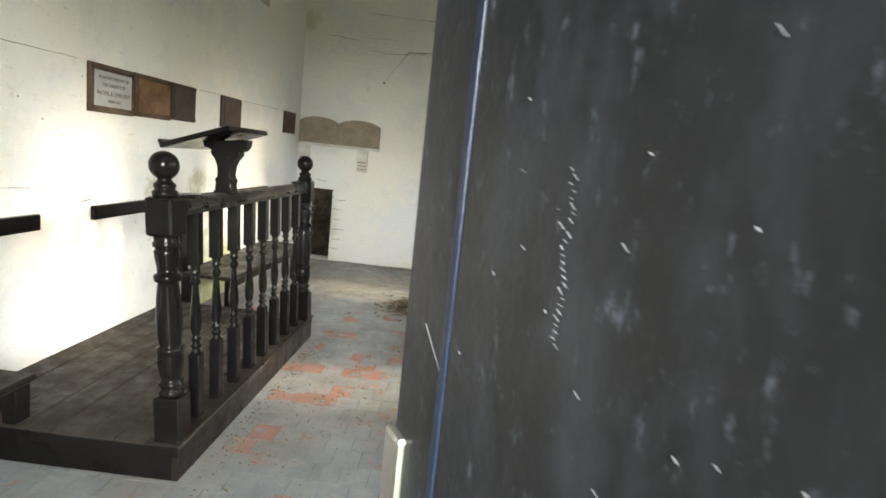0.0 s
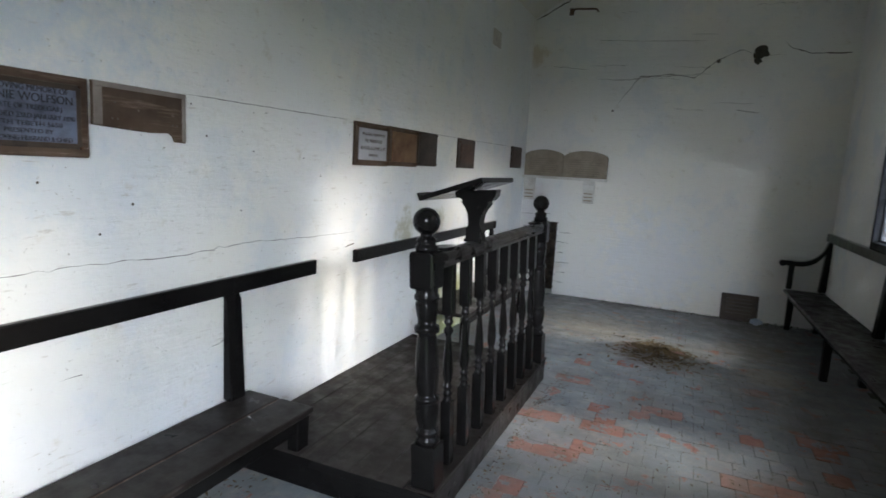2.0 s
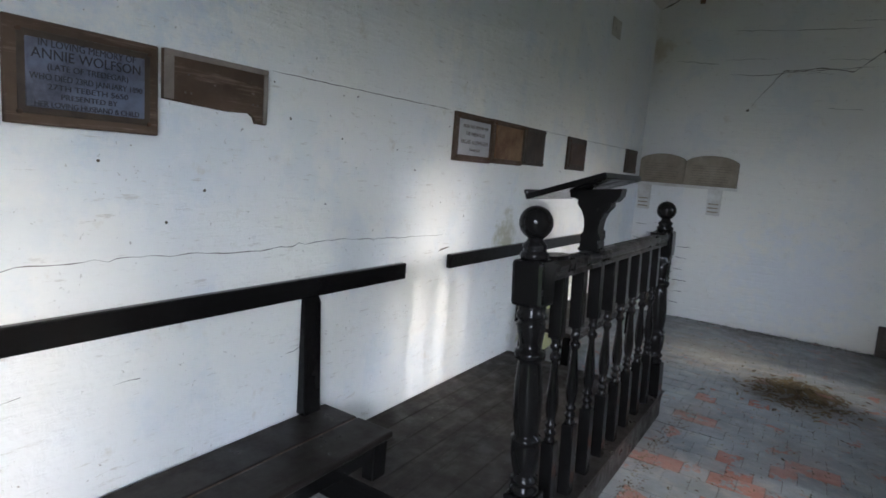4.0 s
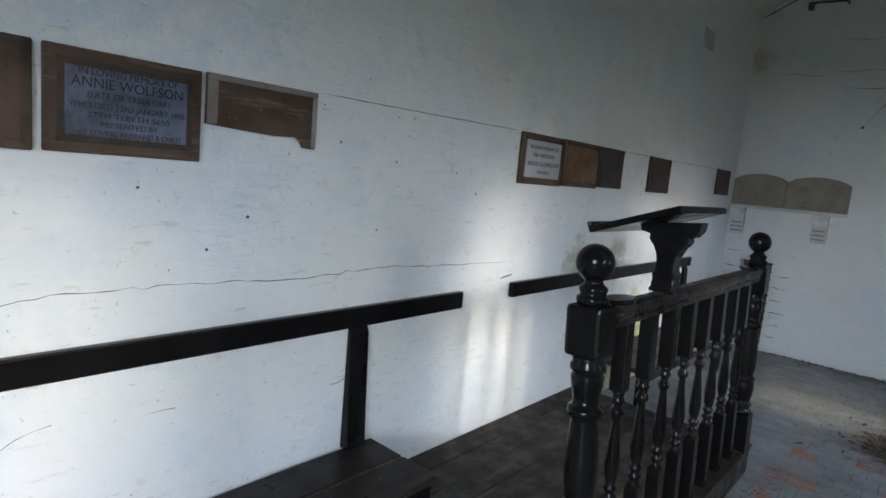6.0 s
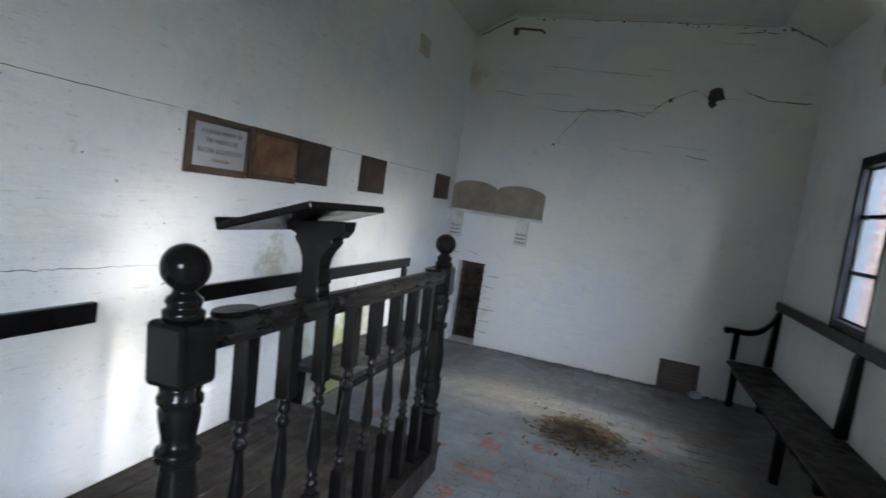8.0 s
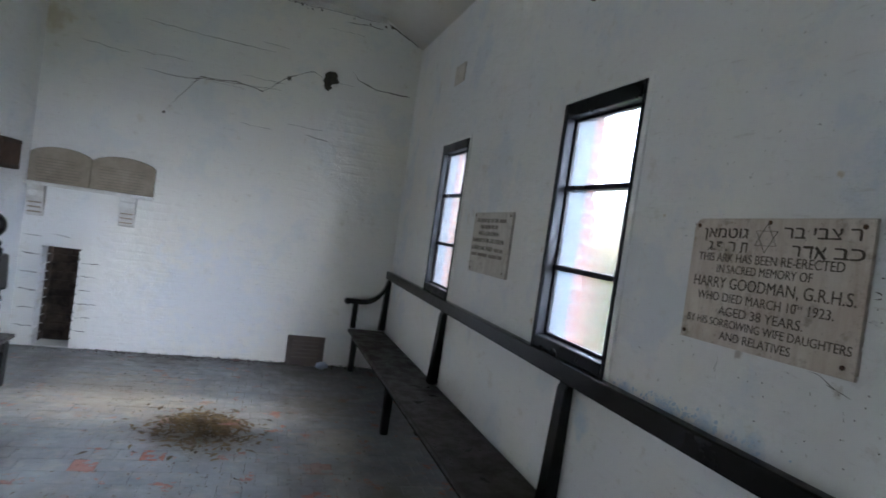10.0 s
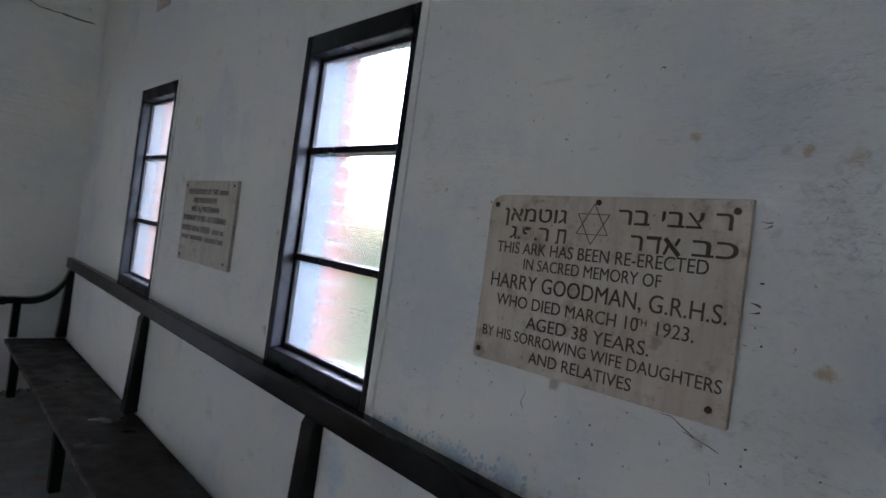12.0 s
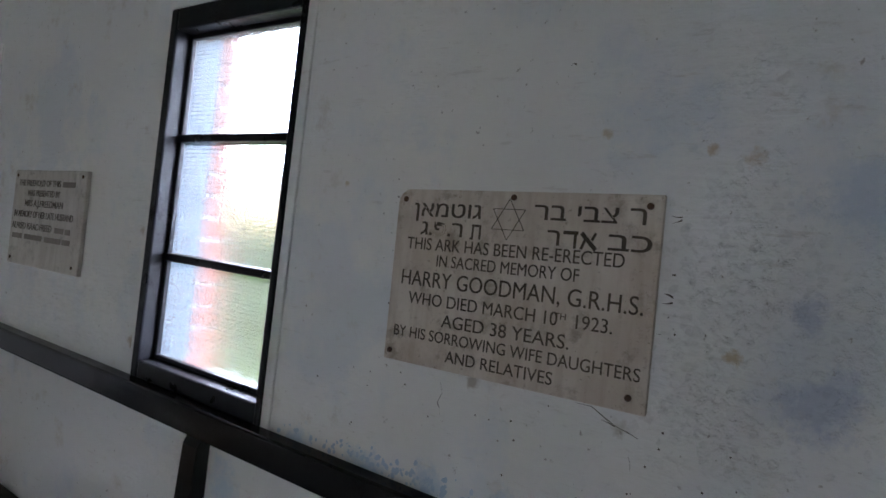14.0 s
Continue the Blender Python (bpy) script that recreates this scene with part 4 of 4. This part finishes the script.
crack(wall_left, "x", L, [(1.19, 1.675), (1.65, 1.679), (2.40, 1.687)], 0.0045, 0.0008)
crack(wall_left, "x", L, [(3.62, 1.69), (4.03, 1.692)], 0.004, 0.0008)
crack(wall_left, "x", L, [(4.45, 1.692), (5.6, 1.705)], 0.004, 0.0008)
crack(wall_left, "x", L, [(0.30, 0.66), (0.342, 0.686), (0.42, 0.70)], 0.0025)
crack(wall_left, "x", L, [(0.66, 0.66), (0.74, 0.665)], 0.003)
crack(wall_left, "x", L, [(1.30, 0.60), (1.45, 0.62)], 0.006)
crack(wall_left, "x", L, [(2.36, 0.94), (2.47, 0.95)], 0.010)
R = XR - 0.0012
crack(wall_right, "x", R, [(1.945, 1.235), (1.942, 1.19), (1.938, 1.156)], 0.004)
crack(wall_right, "x", R, [(1.556, 1.190), (1.552, 1.168)], 0.008, 0.001)
crack(wall_right, "x", R, [(1.66, 1.252), (1.60, 1.245), (1.575, 1.230), (1.545, 1.222)], 0.0028)
crack(wall_right, "x", R, [(1.61, 1.240), (1.585, 1.232)], 0.003)
crack(wall_right, "x", R, [(1.74, 1.868), (1.73, 1.872)], 0.005)
for z in (1.60, 1.59, 1.505, 1.47, 1.455, 1.40):
    crack(wall_right, "x", R, [(1.532, z), (1.515, z + random.gauss(0, 0.004))], 0.004, 0.002)


def spot(wall, plane, at, u, z, r, mat, name="spot"):
    bm = bmesh.new()
    n = 26
    lobes = [(random.uniform(0, 6.28), random.uniform(0.03, 0.10)) for _ in range(5)]
    ring = []
    for k in range(n):
        a = 2 * math.pi * k / n
        q = r * (0.92 + sum(m * math.sin((j + 2) * a + ph) for j, (ph, m) in enumerate(lobes)) + random.gauss(0, 0.03))
        ring.append((q * math.cos(a), q * math.sin(a)))
    bm.faces.new([bm.verts.new((at, u + a, z + b) if plane == "x" else (u + a, at, z + b)) for a, b in ring])
    part(name, bm, mat, wall)


spot(wall_back, "y", YB - 0.0024, 0.222, 2.77, 0.075, HOLE, "plaster_hole")
spot(wall_back, "y", YB - 0.0020, 0.20, 2.69, 0.040, HOLE, "plaster_hole")
spot(wall_back, "y", YB - 0.0016, -0.16, 2.69, 0.022, CRACK)
spot(wall_back, "y", YB - 0.0016, -1.18, 2.17, 0.014, CRACK)
for k in range(26):
    spot(wall_back, "y", YB - 0.0016, random.uniform(-1.7, 0.75), 3.385 + random.gauss(0, 0.012), random.uniform(0.004, 0.014), CRACK)
for u, z in ((1.58, 1.469), (0.62, 1.33), (1.22, 1.64), (1.66, 1.65), (1.30, 1.52), (1.95, 1.45), (2.38, 1.47), (2.38, 1.60), (0.95, 1.25), (2.1, 1.36), (2.35, 1.2), (2.9, 1.25), (1.5, 1.20), (0.3, 1.30), (0.82, 1.15), (3.96, 1.5), (3.97, 1.42), (2.6, 1.12)):
    spot(wall_left, "x", L + 0.0003, u, z, random.uniform(0.003, 0.006), CRACK)
for k in range(46):
    spot(wall_right, "x", R - 0.0003, 1.816 + random.choice((-0.30, 0.295)) + random.gauss(0, 0.012) if k < 16 else random.uniform(1.3, 2.3), random.uniform(1.2, 1.65) if k < 16 else random.uniform(1.05, 1.24), random.uniform(0.0008, 0.0025), CRACK)



def flakes(wall, at, out, centre, spread, count, size, mat, seed):
    """Lifted flakes of paint: small ragged chips hinged on the wall along one edge."""
    rnd = random.Random(seed)
    bm = bmesh.new()
    for _ in range(count):
        u, z = rnd.gauss(centre[0], spread[0]), rnd.gauss(centre[1], spread[1])
        r, turn, lift = size * rnd.uniform(0.35, 1.3), rnd.gauss(-1.57, 0.8), rnd.uniform(0.2, 0.9)
        vs = []
        for k in range(6):
            a = 2 * math.pi * k / 6
            p, q = r * rnd.uniform(0.6, 1.2) * math.cos(a), r * rnd.uniform(0.4, 1.0) * math.sin(a)
            du, dz = p * math.cos(turn) - q * math.sin(turn), p * math.sin(turn) + q * math.cos(turn)
            vs.append(bm.verts.new((at + out * (0.0004 + lift * (p + r * 1.2) * 0.35), u + du, z + dz)))
        bm.faces.new(vs)
    tagged(part("paint_flakes", bm, mat, wall), kind="stuff")


flakes(wall_right, XR, -1, (1.36, 1.50), (0.10, 0.14), 420, 0.012, WALL2, 21)
flakes(wall_right, XR, -1, (1.45, 1.33), (0.07, 0.06), 180, 0.010, WALL2, 22)
flakes(wall_right, XR, -1, (2.05, 1.02), (0.16, 0.012), 110, 0.007, PALEBLUE, 23)
flakes(wall_left, XL, 1, (1.33, 0.66), (0.025, 0.07), 60, 0.010, WALL, 24)
flakes(wall_left, XL, 1, (1.0, 0.918), (0.5, 0.006), 120, 0.006, WALL, 25)
flakes(wall_left, XL, 1, (0.8, 0.62), (0.5, 0.15), 40, 0.012, WALL, 26)

hook = tagged(new("wall_hook"), "rusty iron wall hook under the ceiling edge", "hook")
hook.matrix_world = Matrix.Translation((-1.73, YB, 3.26))
part("plate", box(-0.025, 0.025, -0.014, -0.001, -0.045, 0.03, 0.004), IRON, hook)
part("bar", tube(curve_pts([(0, -0.012, 0.0), (0.06, -0.05, 0.01), (0.16, -0.05, 0.005), (0.27, -0.05, 0.0), (0.30, -0.05, -0.03)], 5), 0.011), IRON, hook, smooth=True)
peg = tagged(mesh_object("iron_peg", tube([(XR, 2.88, 2.60), (XR - 0.05, 2.88, 2.60), (XR - 0.06, 2.88, 2.57)], 0.014), IRON), "short rusty iron peg in the wall", "peg")
for side, u, z in (("left", 4.90, 2.69), ("right", 4.85, 2.69)):
    v = tagged(new("air_vent"), "small painted cast air vent set in the plaster", "vent", "air vents")
    v.matrix_world = wall_pose(side, u, z)
    part("plate", box(-0.115, 0.115, -0.075, 0.075, 0.0005, 0.008, 0.003), GREYSTONE, v)
    for k in range(5):
        part("slat", box(-0.09, 0.09, -0.055 + k * 0.024, -0.045 + k * 0.024, 0.0075, 0.012, 0.002, segs=1), GREYSTONE, v)

# the window wall runs slightly out of square
pivot = Matrix.Translation((XR, 2.9, 0))
SKEW = pivot @ Matrix.Rotation(radians(0.984), 4, "Z") @ pivot.inverted()
for ob in list(scene.objects):
    if ob.parent is None and ob.type in ("MESH", "EMPTY") and (ob.name in ("wall_right", "window_1", "window_2", "window_3", "outer_brickwork", "iron_peg") or ob == rb or ob == c1 or ob == d1 or (ob.name.startswith("air_vent") and ob.location.x > 0)):
        ob.matrix_world = SKEW @ ob.matrix_world

# ---- litter ----
def litter(name, label, spots, count, spread, size, mat, seed):
    rnd = random.Random(seed)
    bm = bmesh.new()
    for k in range(count):
        x, y = spots[k % len(spots)]
        c = Vector((rnd.gauss(x, spread[0]), rnd.gauss(y, spread[1]), 0))
        if not (XL + 0.03 < c.x < XR - 0.05 and YF + 0.05 < c.y < YB - 0.02) or (c.x < PX + 0.03 and PY0 - 0.03 < c.y < PY1 + 0.03):
            continue
        heap = max(0.0, 1 - ((c.x - x) / spread[0]) ** 2 / 4 - ((c.y - y) / spread[1]) ** 2 / 4)
        c.z = 0.003 + heap * spread[2] * rnd.random()
        L2, W2, rz, tilt = rnd.uniform(0.5, 1.3) * size, rnd.uniform(0.12, 0.45) * size, rnd.uniform(0, 6.28), rnd.gauss(0, 0.25)
        m = Matrix.Translation(c) @ Euler((tilt * heap, tilt * heap, rz)).to_matrix().to_4x4()
        vs = [bm.verts.new(m @ Vector(p)) for p in ((-L2, 0, 0), (-L2 * 0.3, -W2, 0.004), (L2 * 0.4, -W2 * 0.8, 0.003), (L2, 0, 0.001), (L2 * 0.4, W2 * 0.8, 0.003), (-L2 * 0.3, W2, 0.004))]
        bm.faces.new(vs)
    return tagged(mesh_object(name, bm, mat), label, "litter", "", "stuff")


litter("leaf_heap", "heap of dry leaves and twigs on the floor", [(-0.40, 4.42)], 620, (0.15, 0.15, 0.07), 0.034, LEAF, 3)
litter("leaf_scatter", "scattered dry leaves and flakes on the tiles", [(-0.4, 4.3), (0.0, 3.0), (-0.6, 2.4), (-0.9, 2.5), (-1.2, 5.2)], 900, (0.5, 0.7, 0.0), 0.012, LEAF, 5)
litter("leaf_scatter", "dry leaf litter along the foot of the platform", [(-1.02, 1.9), (-1.0, 2.3), (-1.01, 2.7), (-0.99, 3.1)], 240, (0.035, 0.22, 0.006), 0.011, LEAF, 12)
litter("plaster_crumbs", "crumbs of fallen plaster along the end wall", [(-1.2, 6.15), (-0.5, 6.17), (0.2, 6.18), (0.8, 6.18)], 900, (0.38, 0.05, 0.012), 0.018, DARKBROWN, 8)
litter("plaster_crumbs", "crumbs of fallen plaster under the wall bench", [(-2.05, 1.25), (-2.0, 0.9)], 160, (0.08, 0.25, 0.01), 0.014, LEAF, 9)

# ---- floor tiles: offset courses, grey paint worn through to red ----
def tile_mat(name, bare):
    mat, n, l, p = material(name, 0.5)
    info = n.new("ShaderNodeObjectInfo")
    geo = n.new("ShaderNodeNewGeometry")
    paint = mix(n, l, tex(n, l, 2.2, 6, 0.6, coords="World"), (0.225, 0.25, 0.268), (0.15, 0.166, 0.180))
    paint = mix(n, l, math_node(n, l, "MULTIPLY", tex(n, l, 9, 7, 0.7, coords="World", lo=0.50, hi=0.68, seed=2), 0.6), paint, (0.34, 0.31, 0.26))
    red = mix(n, l, tex(n, l, 14, 5, 0.6, coords="World", seed=4), (0.26, 0.070, 0.043), (0.36, 0.12, 0.075))
    wear = tex(n, l, 5.5, 8, 0.72, coords="World", lo=0.615 - bare, hi=0.635 - bare, seed=6)
    c = mix(n, l, wear, paint, red)
    c = mix(n, l, math_node(n, l, "MULTIPLY", tex(n, l, 1.1, 6, 0.65, coords="World", lo=0.44, hi=0.68, seed=8), 0.8), c, (0.13, 0.115, 0.095))
    c = mix(n, l, math_node(n, l, "MULTIPLY", tex(n, l, 40, 4, 0.7, coords="World", lo=0.6, hi=0.72, seed=9), 0.6), c, (0.10, 0.08, 0.06))
    # the first two, beige, paint the window's band of light across the floor
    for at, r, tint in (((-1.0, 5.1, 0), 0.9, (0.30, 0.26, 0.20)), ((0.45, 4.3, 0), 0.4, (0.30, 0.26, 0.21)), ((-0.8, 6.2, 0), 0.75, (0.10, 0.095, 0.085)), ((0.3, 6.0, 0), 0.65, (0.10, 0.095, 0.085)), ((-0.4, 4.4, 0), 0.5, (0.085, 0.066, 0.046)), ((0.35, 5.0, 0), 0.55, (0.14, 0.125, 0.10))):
        c = mix(n, l, stain_or_light(n, l, at, r), c, tint)
    v = math_node(n, l, "MULTIPLY", math_node(n, l, "SUBTRACT", info.outputs["Random"], 0.5), 0.25)
    c = mix(n, l, math_node(n, l, "ABSOLUTE", v), c, (0.5, 0.5, 0.48))
    c = mix(n, l, math_node(n, l, "MULTIPLY", geo.outputs["Random Per Island"], 0.12), c, (0.2, 0.19, 0.17))
    l.new(c, p.inputs["Base Color"])
    r = n.new("ShaderNodeMapRange")
    l.new(tex(n, l, 6, 6, 0.7, coords="World", seed=11), r.inputs[0])
    r.inputs[3].default_value, r.inputs[4].default_value = 0.32, 0.75
    l.new(r.outputs[0], p.inputs["Roughness"])
    h = bump(n, l, tex(n, l, 18, 6, 0.65, coords="World"), 0.4, 0.004)
    l.new(bump(n, l, wear, 0.4, -0.0015, h), p.inputs["Normal"])
    return mat


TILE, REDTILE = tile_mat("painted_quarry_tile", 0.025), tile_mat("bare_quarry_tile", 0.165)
TW, TD, GAP = 0.1225, 0.1415, 0.0026
RED = [(-0.80, 2.38), (-0.71, 2.47), (-0.63, 2.52), (-0.60, 2.71), (-0.57, 2.83), (-0.70, 2.30), (-0.965, 2.80), (-1.02, 2.33), (-0.99, 3.47), (-0.85, 3.44), (-0.69, 3.10), (-0.385, 3.11), (-0.29, 3.17), (0.246, 3.10), (0.29, 3.95), (0.135, 2.47), (0.255, 2.47), (0.56, 3.16), (0.61, 3.02), (0.52, 2.79), (-0.96, 1.84), (-0.63, 4.0), (-0.55, 4.6), (-0.2, 4.55), (-0.95, 3.95), (0.25, 1.95), (0.12, 2.1), (-0.1, 1.7), (0.4, 2.1)]


def tile_kind(x, y):
    return any(abs(x - a) < TW * 0.55 and abs(y - b) < TD * 0.55 for a, b in RED)


def tile_bm(bm=None, at=(0, 0, 0), tx=0.0, ty=0.0):
    own = bm is None
    bm = bm or bmesh.new()
    w, d, b = TW / 2 - GAP / 2, TD / 2 - GAP / 2, 0.0018
    lo = [bm.verts.new(Vector((sx * w, sy * d, -0.008)) + Vector(at)) for sx, sy in ((-1, -1), (1, -1), (1, 1), (-1, 1))]
    mid = [bm.verts.new(Vector((sx * w, sy * d, -0.0010 + tx * sx + ty * sy)) + Vector(at)) for sx, sy in ((-1, -1), (1, -1), (1, 1), (-1, 1))]
    top = [bm.verts.new(Vector((sx * (w - b), sy * (d - b), tx * sx + ty * sy)) + Vector(at)) for sx, sy in ((-1, -1), (1, -1), (1, 1), (-1, 1))]
    for a, c in ((lo, mid), (mid, top)):
        for k in range(4):
            bm.faces.new((a[k], a[(k + 1) % 4], c[(k + 1) % 4], c[k]))
    f = bm.faces.new(top)
    return bm


tile_meshes = {}
for key, mat in (("tile", TILE), ("bare", REDTILE)):
    for k in range(4):
        o = mesh_object("tile", tile_bm(None, (0, 0, 0), random.gauss(0, 0.0006), random.gauss(0, 0.0006)), mat)
        tile_meshes[key, k] = o.data
        bpy.data.objects.remove(o)
rest = {False: bmesh.new(), True: bmesh.new()}
rows = range(int((YF - 0.1 - 2.402) / TD) - 1, int((YB - 2.402) / TD))
for j in rows:
    y = 2.402 + (j + 0.5) * TD
    x = 0.0735 + (0.5 if j % 2 else 0.0) * TW - 20 * TW
    while x + TW / 2 < XR + 0.04:
        x += TW
        if x - TW / 2 < XL - 0.05 or x + TW / 2 > XR + 0.05 or (x < PX - 0.1 and PY0 + 0.1 < y < PY1 - 0.1):
            continue
        bare = tile_kind(x + 0.0, y)
        if -1.06 < x < 0.72 and 1.3 < y < 3.95:
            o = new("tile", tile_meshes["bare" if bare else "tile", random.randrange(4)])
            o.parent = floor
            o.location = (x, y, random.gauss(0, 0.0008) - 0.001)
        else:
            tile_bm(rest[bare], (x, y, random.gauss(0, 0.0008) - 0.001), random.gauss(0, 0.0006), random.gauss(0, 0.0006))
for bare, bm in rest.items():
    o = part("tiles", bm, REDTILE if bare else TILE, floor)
    tagged(o, kind="stuff")
